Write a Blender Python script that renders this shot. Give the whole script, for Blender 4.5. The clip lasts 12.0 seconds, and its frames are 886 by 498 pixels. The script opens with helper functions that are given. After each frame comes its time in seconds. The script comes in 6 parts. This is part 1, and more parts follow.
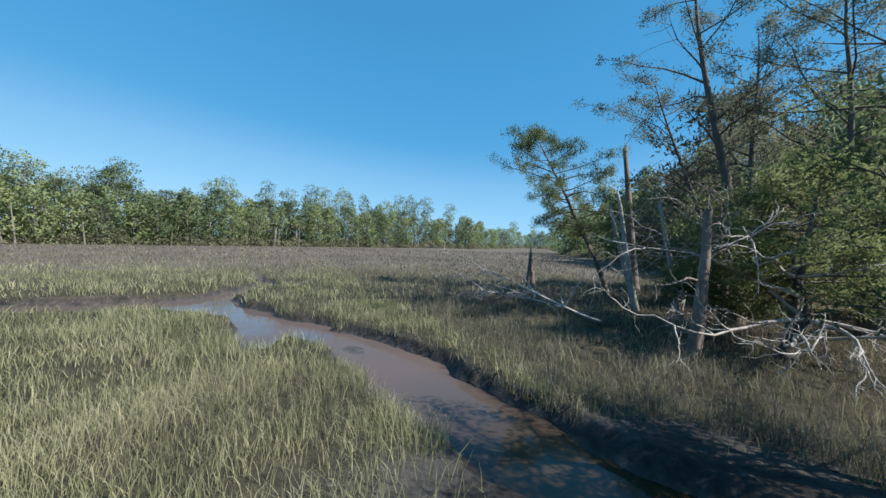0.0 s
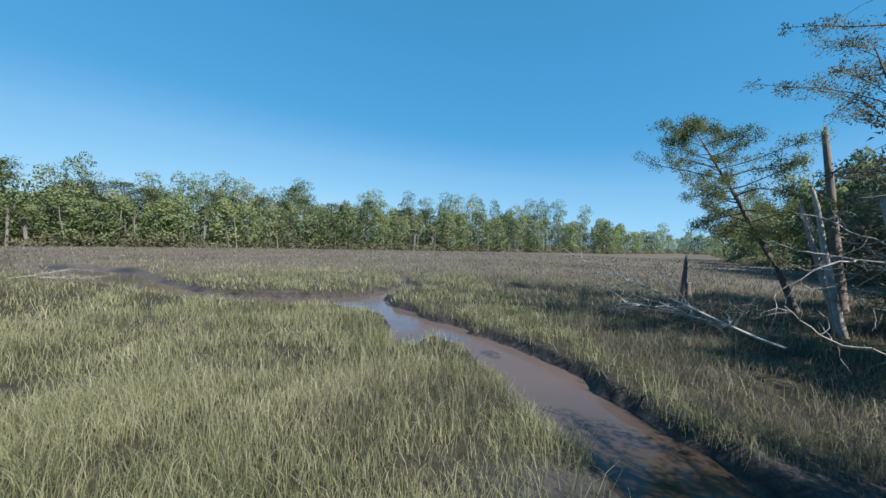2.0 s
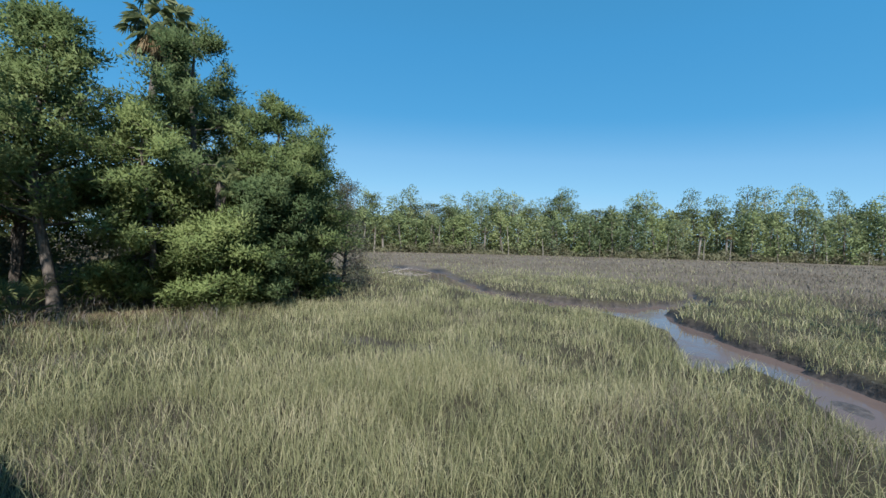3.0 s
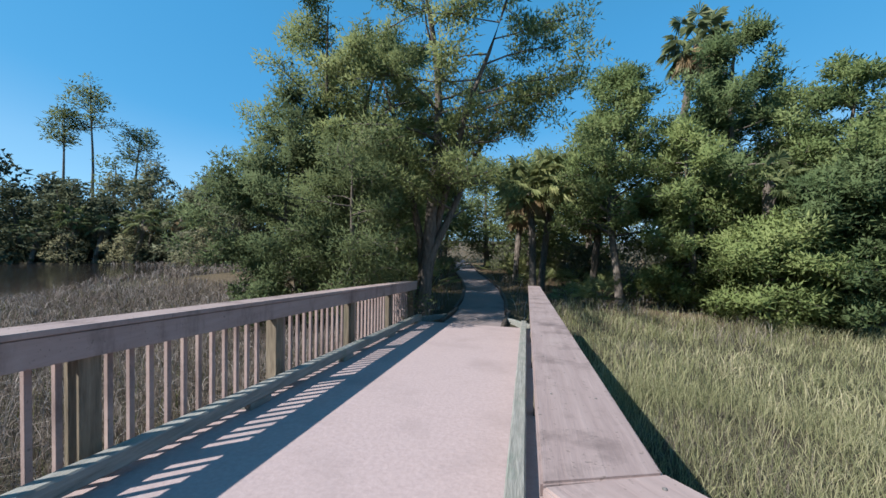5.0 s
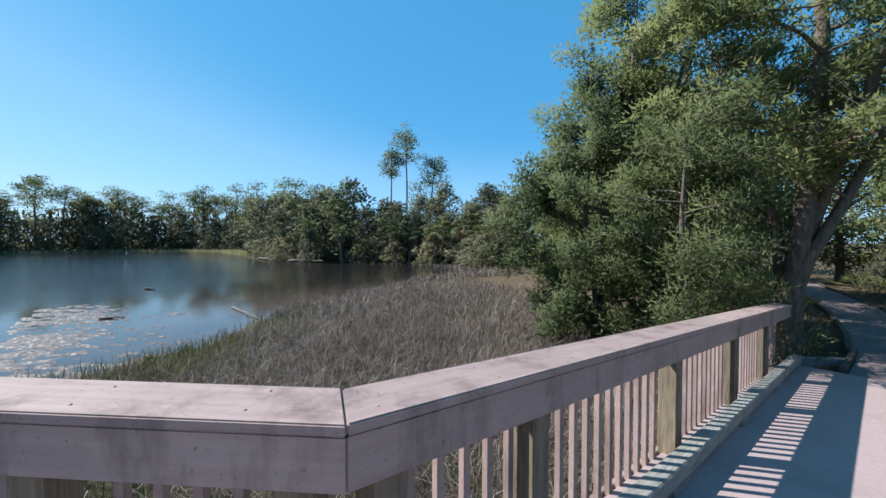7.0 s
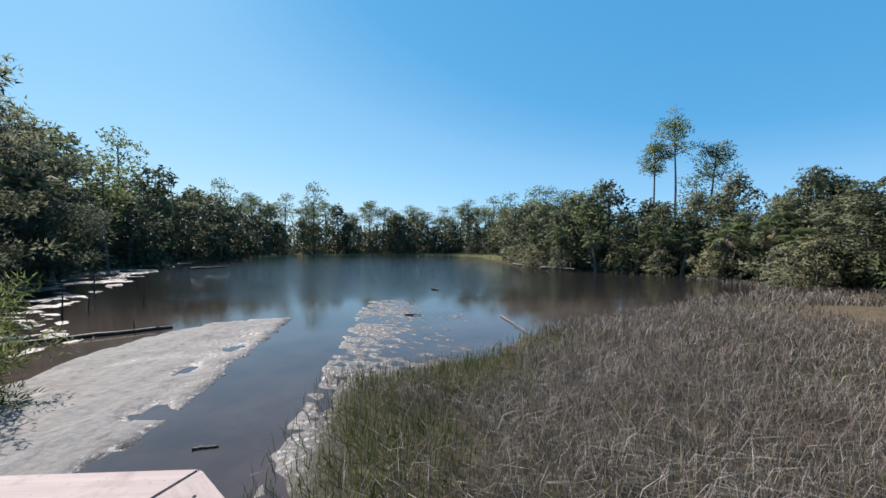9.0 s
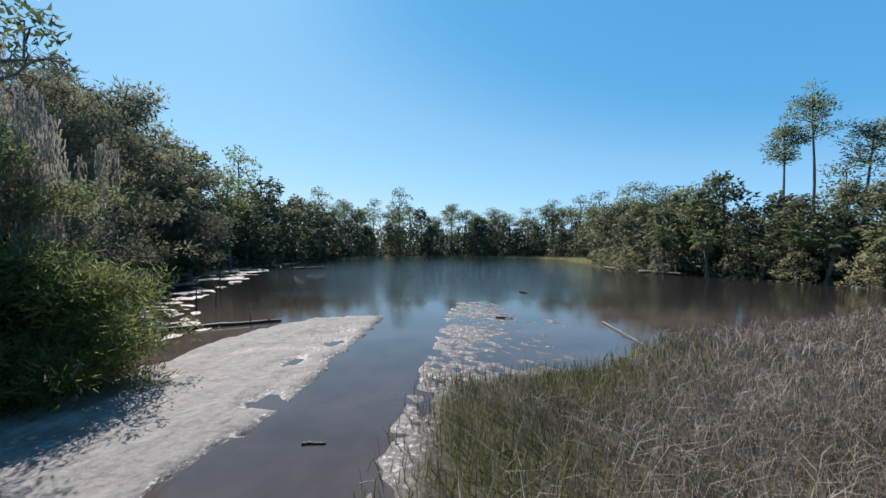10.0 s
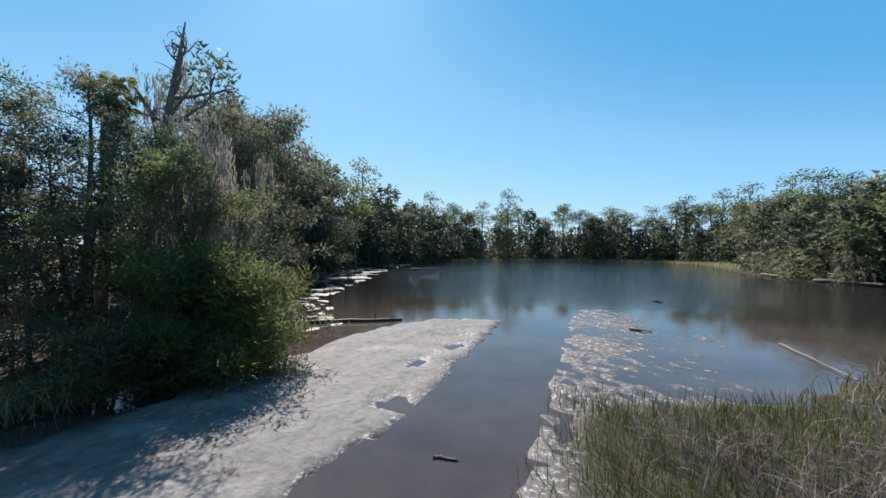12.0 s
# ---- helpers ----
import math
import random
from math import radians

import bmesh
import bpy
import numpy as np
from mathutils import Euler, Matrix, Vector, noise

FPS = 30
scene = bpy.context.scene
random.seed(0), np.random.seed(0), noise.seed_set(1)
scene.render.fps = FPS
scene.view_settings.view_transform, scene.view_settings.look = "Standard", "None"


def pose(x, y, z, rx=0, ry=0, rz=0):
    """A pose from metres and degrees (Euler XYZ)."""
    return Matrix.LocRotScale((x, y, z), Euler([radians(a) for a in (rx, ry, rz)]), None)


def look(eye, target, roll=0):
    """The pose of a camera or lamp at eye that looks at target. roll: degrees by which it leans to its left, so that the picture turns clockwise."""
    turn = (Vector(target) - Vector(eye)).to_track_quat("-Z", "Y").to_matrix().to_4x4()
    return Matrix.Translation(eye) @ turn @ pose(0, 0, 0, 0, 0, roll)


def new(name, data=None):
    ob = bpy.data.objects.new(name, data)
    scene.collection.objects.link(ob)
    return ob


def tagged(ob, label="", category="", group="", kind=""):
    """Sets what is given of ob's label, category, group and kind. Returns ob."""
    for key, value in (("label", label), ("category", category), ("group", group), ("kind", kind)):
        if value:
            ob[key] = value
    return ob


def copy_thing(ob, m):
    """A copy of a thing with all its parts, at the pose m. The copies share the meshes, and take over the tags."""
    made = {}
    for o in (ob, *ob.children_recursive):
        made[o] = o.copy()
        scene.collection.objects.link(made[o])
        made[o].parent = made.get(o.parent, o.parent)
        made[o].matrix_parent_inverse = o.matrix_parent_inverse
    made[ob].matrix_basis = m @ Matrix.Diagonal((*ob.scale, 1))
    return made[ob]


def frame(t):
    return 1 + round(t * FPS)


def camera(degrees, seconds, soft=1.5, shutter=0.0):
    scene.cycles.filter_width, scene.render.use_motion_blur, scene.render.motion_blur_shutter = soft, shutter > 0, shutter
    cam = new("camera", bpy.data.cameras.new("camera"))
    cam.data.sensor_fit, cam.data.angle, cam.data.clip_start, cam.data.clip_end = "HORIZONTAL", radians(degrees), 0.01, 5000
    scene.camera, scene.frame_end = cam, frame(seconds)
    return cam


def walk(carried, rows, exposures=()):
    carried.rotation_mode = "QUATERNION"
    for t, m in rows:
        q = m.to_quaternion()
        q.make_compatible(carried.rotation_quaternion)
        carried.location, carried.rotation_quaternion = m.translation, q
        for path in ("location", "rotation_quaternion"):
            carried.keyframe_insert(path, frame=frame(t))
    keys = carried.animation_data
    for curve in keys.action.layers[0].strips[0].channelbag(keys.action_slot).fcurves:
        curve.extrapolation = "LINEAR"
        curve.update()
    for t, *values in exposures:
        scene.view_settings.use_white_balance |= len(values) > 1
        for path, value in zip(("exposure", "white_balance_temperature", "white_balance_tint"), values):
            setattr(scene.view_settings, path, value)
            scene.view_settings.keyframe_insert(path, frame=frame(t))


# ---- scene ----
# ---- camera and walk ----
cam = camera(100.0, 12.0, soft=1.5)
# seconds, eye x y z, heading to the left of +y, pitch up, roll (degrees)
PATH = [
    (0.0, 3.20, -2.11, 1.58, -113.2, -0.99, 1.70), (0.5, 3.17, -2.07, 1.59, -111.5, -1.00, 1.68),
    (1.0, 3.15, -2.04, 1.62, -107.3, -0.94, 1.69), (1.5, 3.07, -1.99, 1.66, -101.1, -0.94, 1.70),
    (2.0, 2.95, -1.87, 1.71, -93.4, -0.94, 1.68), (2.5, 2.79, -1.70, 1.71, -78.4, -0.92, 1.54),
    (3.0, 2.58, -1.49, 1.68, -54.6, -0.89, 1.53), (3.5, 2.46, -1.24, 1.61, -31.7, -0.77, 1.42),
    (3.7, 2.40, -1.13, 1.60, -23.3, -0.86, 1.47), (5.3, 1.14, -0.88, 1.64, 19.0, -1.43, 0.83),
    (5.5, 0.97, -0.84, 1.62, 23.4, -1.38, 0.75), (6.0, 0.51, -0.70, 1.63, 35.0, -1.26, 0.43),
    (6.5, 0.06, -0.65, 1.64, 42.7, -1.19, 0.28), (7.0, -0.41, -0.57, 1.66, 49.8, -1.15, 0.15),
    (7.2, -0.63, -0.54, 1.67, 52.9, -1.20, 0.34), (8.8, -1.84, -0.71, 1.84, 82.4, -0.35, 0.42),
    (9.0, -2.05, -0.83, 1.85, 86.2, -0.44, 0.33), (9.5, -2.40, -1.08, 1.76, 93.1, -0.18, 0.27),
    (10.0, -2.63, -1.28, 1.71, 98.5, -0.05, 0.29), (10.5, -2.82, -1.47, 1.70, 105.3, 0.07, 0.43),
    (11.0, -2.91, -1.68, 1.70, 109.9, 0.19, 0.53), (11.5, -3.00, -1.80, 1.69, 112.5, 0.20, 0.46),
    (12.0, -3.09, -1.83, 1.68, 114.9, 0.22, 0.47),
]


def path_pose(x, y, z, yaw, pitch, roll):
    a, b = radians(yaw), radians(pitch)
    way = Vector((-math.sin(a) * math.cos(b), math.cos(a) * math.cos(b), math.sin(b)))
    return look((x, y, z), Vector((x, y, z)) + way, roll)


walk(cam, [(row[0], path_pose(*row[1:])) for row in PATH],
     exposures=((0.0, 0.55, 6500, 10), (1.5, 0.54, 6500, 10), (2.5, 0.49, 6500, 10), (3.7, 0.50, 6500, 10), (5.3, 0.70, 6550, 11), (7.2, 0.77, 6600, 12), (8.8, 0.68, 6800, 14), (12.0, 0.70, 6900, 15)))

# ---- world, sun, exposure ----
SUN_AZ, SUN_EL = radians(-132), radians(42)
world = bpy.data.worlds.new("sky")
scene.world = world
world.use_nodes = True
wn = world.node_tree.nodes
sky = wn.new("ShaderNodeTexSky")
sky.sky_type, sky.sun_disc = "NISHITA", False
sky.sun_elevation, sky.sun_rotation = SUN_EL, SUN_AZ
sky.air_density, sky.dust_density, sky.ozone_density = 1.0, 0.15, 1.5
# a clear azure where the sky is dim, paler where it is bright round the sun and along the horizon
glow = wn.new("ShaderNodeRGBToBW")
span = wn.new("ShaderNodeMapRange")
span.inputs[1].default_value, span.inputs[2].default_value = 0.0, 30.0
azure = wn.new("ShaderNodeValToRGB")
for at, col in ((0.03, (0.018, 0.100, 0.220)), (0.045, (0.045, 0.235, 0.475)), (0.066, (0.056, 0.282, 0.575)), (0.10, (0.080, 0.334, 0.645)), (0.14, (0.185, 0.450, 0.745)), (0.19, (0.250, 0.540, 0.810)), (0.30, (0.42, 0.68, 0.88)), (1.0, (1.0, 1.0, 1.0))):
    stop = azure.color_ramp.elements.new(at)
    stop.color = (*col, 1)
azure.color_ramp.elements.remove(azure.color_ramp.elements[0])
clear = wn.new("ShaderNodeMix")
clear.data_type, clear.blend_type = "RGBA", "MULTIPLY"
clear.inputs[0].default_value, clear.inputs[7].default_value = 1.0, (8.2, 8.2, 8.2, 1)
wl = world.node_tree.links
wl.new(sky.outputs[0], glow.inputs[0])
wl.new(glow.outputs[0], span.inputs[0])
wl.new(span.outputs[0], azure.inputs[0])
wl.new(azure.outputs[0], clear.inputs[6])
wl.new(clear.outputs[2], wn["Background"].inputs[0])
wn["Background"].inputs[1].default_value = 0.100
to_sun = Vector((math.sin(SUN_AZ) * math.cos(SUN_EL), math.cos(SUN_AZ) * math.cos(SUN_EL), math.sin(SUN_EL)))
sun_data = bpy.data.lights.new("sun", "SUN")
sun_data.energy, sun_data.angle, sun_data.color = 5.0, radians(0.53), (1.0, 0.97, 0.92)
sun = new("sun", sun_data)
sun.matrix_world = look(to_sun * 60, (0, 0, 0))

# ---- materials ----


def material(name):
    m = bpy.data.materials.new(name)
    m.use_nodes = True
    return m, m.node_tree.nodes, m.node_tree.links, m.node_tree.nodes["Principled BSDF"]


def node(nodes, kind, **sets):
    n = nodes.new(kind)
    for key, value in sets.items():
        n.inputs[key.replace("_", " ")].default_value = value
    return n


def ramp(nodes, stops):
    n = nodes.new("ShaderNodeValToRGB")
    while len(n.color_ramp.elements) < len(stops):
        n.color_ramp.elements.new(0.5)
    for e, (at, col) in zip(n.color_ramp.elements, stops):
        e.position, e.color = at, (*col, 1)
    return n


def mix(nodes, links, fac, a, b, mode="MIX"):
    n = nodes.new("ShaderNodeMix")
    n.data_type, n.blend_type = "RGBA", mode
    for socket, value in ((n.inputs[0], fac), (n.inputs[6], a), (n.inputs[7], b)):
        if isinstance(value, (int, float)):
            socket.default_value = value
        elif isinstance(value, tuple):
            socket.default_value = (*value, 1)
        else:
            links.new(value, socket)
    return n.outputs[2]


def noise_tex(nodes, links, coord, scale, detail=4.0, stretch=None, rough=0.6):
    if stretch:
        mp = nodes.new("ShaderNodeMapping")
        mp.inputs["Scale"].default_value = stretch
        links.new(coord, mp.inputs[0])
        coord = mp.outputs[0]
    n = node(nodes, "ShaderNodeTexNoise", Scale=scale, Detail=detail, Roughness=rough)
    links.new(coord, n.inputs["Vector"])
    return n.outputs[0]


def bump(nodes, links, p, height, strength, distance=0.02):
    b = node(nodes, "ShaderNodeBump", Strength=strength, Distance=distance)
    links.new(height, b.inputs["Height"])
    links.new(b.outputs[0], p.inputs["Normal"])


def surface(name, dark, light, worn, scale, grain=(1, 1, 1), rough=0.8, bumps=0.5, worn_at=(0.55, 0.75), fine=8.0):
    """Two scales of variation: broad tone, grain, and patches of wear."""
    m, n, l, p = material(name)
    pos = n.new("ShaderNodeNewGeometry").outputs["Position"]
    broad = noise_tex(n, l, pos, scale, 5)
    small = noise_tex(n, l, pos, scale * fine, 6, grain)
    tone = ramp(n, [(0.3, dark), (0.7, light)])
    l.new(small, tone.inputs[0])
    wear = ramp(n, [(worn_at[0], (0, 0, 0)), (worn_at[1], (1, 1, 1))])
    l.new(broad, wear.inputs[0])
    col = mix(n, l, wear.outputs[0], tone.outputs[0], worn)
    info = n.new("ShaderNodeObjectInfo")
    vary = ramp(n, [(0, (0.82, 0.82, 0.82)), (1, (1.1, 1.1, 1.1))])
    l.new(info.outputs["Random"], vary.inputs[0])
    l.new(mix(n, l, 1.0, col, vary.outputs[0], "MULTIPLY"), p.inputs["Base Color"])
    p.inputs["Roughness"].default_value = rough
    bump(n, l, p, small, bumps)
    return m


def leafy(name, colours, through_light=0.35, rough=0.75, patch=0.35, mixed=0.4):
    """Leaves or blades: colour by island, drifting slowly from place to place; part of the light passes through."""
    m, n, l, p = material(name)
    geo = n.new("ShaderNodeNewGeometry")
    tone = ramp(n, [(i / (len(colours) - 1), c) for i, c in enumerate(colours)])
    drift = noise_tex(n, l, geo.outputs["Position"], patch, 3)
    add = n.new("ShaderNodeMath")
    add.operation = "MULTIPLY_ADD"
    add.inputs[1].default_value = mixed
    l.new(geo.outputs["Random Per Island"], add.inputs[0])
    spread = n.new("ShaderNodeMapRange")
    spread.inputs[1].default_value, spread.inputs[2].default_value = 0.3, 0.7
    spread.inputs[3].default_value, spread.inputs[4].default_value = -0.05, 1.05 - mixed
    l.new(drift, spread.inputs[0])
    l.new(spread.outputs[0], add.inputs[2])
    l.new(add.outputs[0], tone.inputs[0])
    info = n.new("ShaderNodeObjectInfo")
    vary = ramp(n, [(0, (0.64, 0.68, 0.72)), (1, (1.2, 1.13, 1.0))])
    l.new(info.outputs["Random"], vary.inputs[0])
    col = mix(n, l, 1.0, tone.outputs[0], vary.outputs[0], "MULTIPLY")
    l.new(col, p.inputs["Base Color"])
    p.inputs["Roughness"].default_value = rough
    p.inputs["Specular IOR Level"].default_value = 0.1
    tr = n.new("ShaderNodeBsdfTranslucent")
    l.new(col, tr.inputs[0])
    mx = n.new("ShaderNodeMixShader")
    mx.inputs[0].default_value = through_light
    l.new(p.outputs[0], mx.inputs[1])
    l.new(tr.outputs[0], mx.inputs[2])
    l.new(mx.outputs[0], n["Material Output"].inputs[0])
    return m


M_DECK = surface("weathered pink concrete", (0.330, 0.258, 0.255), (0.40, 0.316, 0.312), (0.28, 0.220, 0.216), 1.1, rough=0.85, bumps=0.25, fine=22, worn_at=(0.5, 0.8))
# same pink as the deck, darkened in the colour for the trees' shade
M_PATH_SHADED = surface("pink path concrete with tree shade painted in", (0.175, 0.142, 0.140), (0.225, 0.185, 0.182), (0.12, 0.098, 0.092), 0.8, rough=0.9, bumps=0.35, fine=25)


def painted_wood():
    """Faded mauve paint over boards: lengthwise grain, dark drips and weather spots."""
    m, n, l, p = material("faded mauve paint on wood")
    pos = n.new("ShaderNodeNewGeometry").outputs["Position"]
    own = n.new("ShaderNodeTexCoord").outputs["Object"]
    grain = noise_tex(n, l, own, 26.0, 7, (0.06, 1, 0.5), 0.7)
    tone = ramp(n, [(0.32, (0.285, 0.212, 0.202)), (0.68, (0.375, 0.290, 0.276))])
    l.new(grain, tone.inputs[0])
    drip = ramp(n, [(0.50, (0, 0, 0)), (0.72, (1, 1, 1))])
    l.new(noise_tex(n, l, pos, 3.2, 6, (1, 1, 0.28), 0.7), drip.inputs[0])
    col = mix(n, l, drip.outputs[0], tone.outputs[0], (0.135, 0.098, 0.092))
    spots = ramp(n, [(0.63, (0, 0, 0)), (0.70, (0.8, 0.8, 0.8))])
    l.new(noise_tex(n, l, pos, 42.0, 4, None, 0.6), spots.inputs[0])
    col = mix(n, l, spots.outputs[0], col, (0.15, 0.115, 0.10))
    pale = ramp(n, [(0.55, (0, 0, 0)), (0.75, (0.6, 0.6, 0.6))])
    l.new(noise_tex(n, l, pos, 1.3, 5, (1, 1, 1), 0.65), pale.inputs[0])
    col = mix(n, l, pale.outputs[0], col, (0.43, 0.35, 0.325))
    info = n.new("ShaderNodeObjectInfo")
    vary = ramp(n, [(0, (0.86, 0.85, 0.84)), (1, (1.1, 1.09, 1.06))])
    l.new(info.outputs["Random"], vary.inputs[0])
    l.new(mix(n, l, 1.0, col, vary.outputs[0], "MULTIPLY"), p.inputs["Base Color"])
    p.inputs["Roughness"].default_value = 0.72
    bump(n, l, p, grain, 0.5, 0.008)
    return m


M_PAINT = painted_wood()
M_POST = surface("weathered olive brown timber", (0.115, 0.092, 0.065), (0.235, 0.192, 0.140), (0.150, 0.135, 0.088), 2.5, (1, 1, 0.12), rough=0.85, bumps=0.7, fine=14)
M_CURB = surface("grey green weathered timber", (0.17, 0.172, 0.158), (0.31, 0.308, 0.285), (0.155, 0.195, 0.16), 2.6, (1, 0.1, 1), rough=0.9, bumps=0.8, fine=12)
M_BARK = surface("grey brown bark", (0.07, 0.055, 0.045), (0.20, 0.17, 0.145), (0.13, 0.12, 0.11), 1.6, (1, 1, 0.25), rough=0.95, bumps=1.0, fine=10)
M_DEADWOOD = surface("silver dead wood", (0.273, 0.240, 0.215), (0.546, 0.501, 0.455), (0.208, 0.182, 0.163), 2.0, (0.700, 0.700, 0.390), rough=0.9, bumps=0.7, fine=10)
M_SNAG = surface("grey brown dead trunk", (0.13, 0.105, 0.09), (0.27, 0.225, 0.195), (0.09, 0.075, 0.065), 1.6, (1, 1, 0.2), rough=0.95, bumps=0.8, fine=10)
M_DARKWOOD = surface("wet dark wood", (0.03, 0.024, 0.02), (0.085, 0.068, 0.055), (0.13, 0.11, 0.095), 3.0, (1, 1, 1), rough=0.7, bumps=0.7)
M_PALE_BARK = surface("pale palm bark", (0.15, 0.135, 0.115), (0.29, 0.265, 0.225), (0.19, 0.17, 0.14), 0.8, (1, 1, 0.3), rough=0.95, bumps=0.4, fine=6)
M_STEEL = surface("dull steel screw", (0.09, 0.08, 0.075), (0.16, 0.15, 0.14), (0.07, 0.05, 0.04), 9.0, rough=0.5, bumps=0.1)

M_CEDAR = leafy("olive cedar foliage", [(0.119, 0.151, 0.073), (0.179, 0.224, 0.104), (0.241, 0.291, 0.134), (0.308, 0.347, 0.179)], 0.5, patch=0.7, mixed=0.3)
M_CEDAR_GREEN = leafy("dense green cedar foliage", [(0.095, 0.136, 0.062), (0.145, 0.202, 0.086), (0.200, 0.260, 0.114), (0.260, 0.312, 0.152)], 0.42, patch=0.7, mixed=0.3)
M_CEDAR_DULL = leafy("olive grey foliage", [(0.150, 0.159, 0.108), (0.215, 0.224, 0.148), (0.283, 0.286, 0.195), (0.364, 0.348, 0.255)], 0.45, patch=0.7, mixed=0.3)
M_OAK = leafy("dull grey olive foliage", [(0.105, 0.115, 0.080), (0.150, 0.163, 0.112), (0.200, 0.212, 0.148), (0.255, 0.258, 0.192)], 0.6, patch=0.6, mixed=0.3)
M_BUSH = leafy("bright olive shrub foliage", [(0.122, 0.151, 0.051), (0.187, 0.226, 0.080), (0.257, 0.296, 0.112), (0.328, 0.352, 0.163)], 0.6, patch=0.8)
M_SHORE = leafy("grey green shore foliage", [(0.075, 0.090, 0.060), (0.115, 0.134, 0.084), (0.162, 0.178, 0.112), (0.215, 0.215, 0.150)], 0.3, patch=0.15, mixed=0.3)
M_PINE = leafy("pine needles", [(0.085, 0.115, 0.052), (0.130, 0.170, 0.075), (0.185, 0.225, 0.100), (0.250, 0.280, 0.140)], 0.35, patch=0.4)
# far trees: leaf colour paled to stand for haze
M_FARLEAF = leafy("far foliage with haze in its colour", [(0.150, 0.192, 0.100), (0.206, 0.266, 0.130), (0.266, 0.322, 0.168), (0.336, 0.362, 0.226)], 0.35, patch=0.07, mixed=0.3)
M_PALM = leafy("palm fronds", [(0.109, 0.141, 0.070), (0.174, 0.213, 0.104), (0.258, 0.298, 0.154), (0.377, 0.387, 0.229)], 0.35, rough=0.4)
M_PALM_DEAD = leafy("dead palm fronds", [(0.16, 0.12, 0.075), (0.27, 0.21, 0.14), (0.36, 0.30, 0.21)], 0.2)
M_MOSS = leafy("hanging grey moss", [(0.19, 0.18, 0.16), (0.29, 0.275, 0.245), (0.39, 0.37, 0.335)], 0.35)
M_MARSH = leafy("marsh cordgrass", [(0.104, 0.112, 0.060), (0.262, 0.275, 0.146), (0.439, 0.426, 0.250), (0.683, 0.603, 0.426)], 0.35, patch=0.6, mixed=0.7)
M_RUSH = leafy("brown needle rush", [(0.162, 0.132, 0.106), (0.216, 0.180, 0.146), (0.276, 0.233, 0.192), (0.348, 0.298, 0.250)], 0.25, patch=0.12)
M_STRAW = leafy("dead straw grass", [(0.100, 0.071, 0.055), (0.201, 0.151, 0.124), (0.330, 0.266, 0.231), (0.614, 0.537, 0.496)], 0.12, patch=0.5, mixed=0.85)
M_FRESH = leafy("green bank grass", [(0.036, 0.050, 0.014), (0.070, 0.092, 0.025), (0.115, 0.132, 0.040), (0.180, 0.165, 0.080)], 0.22, patch=0.8)


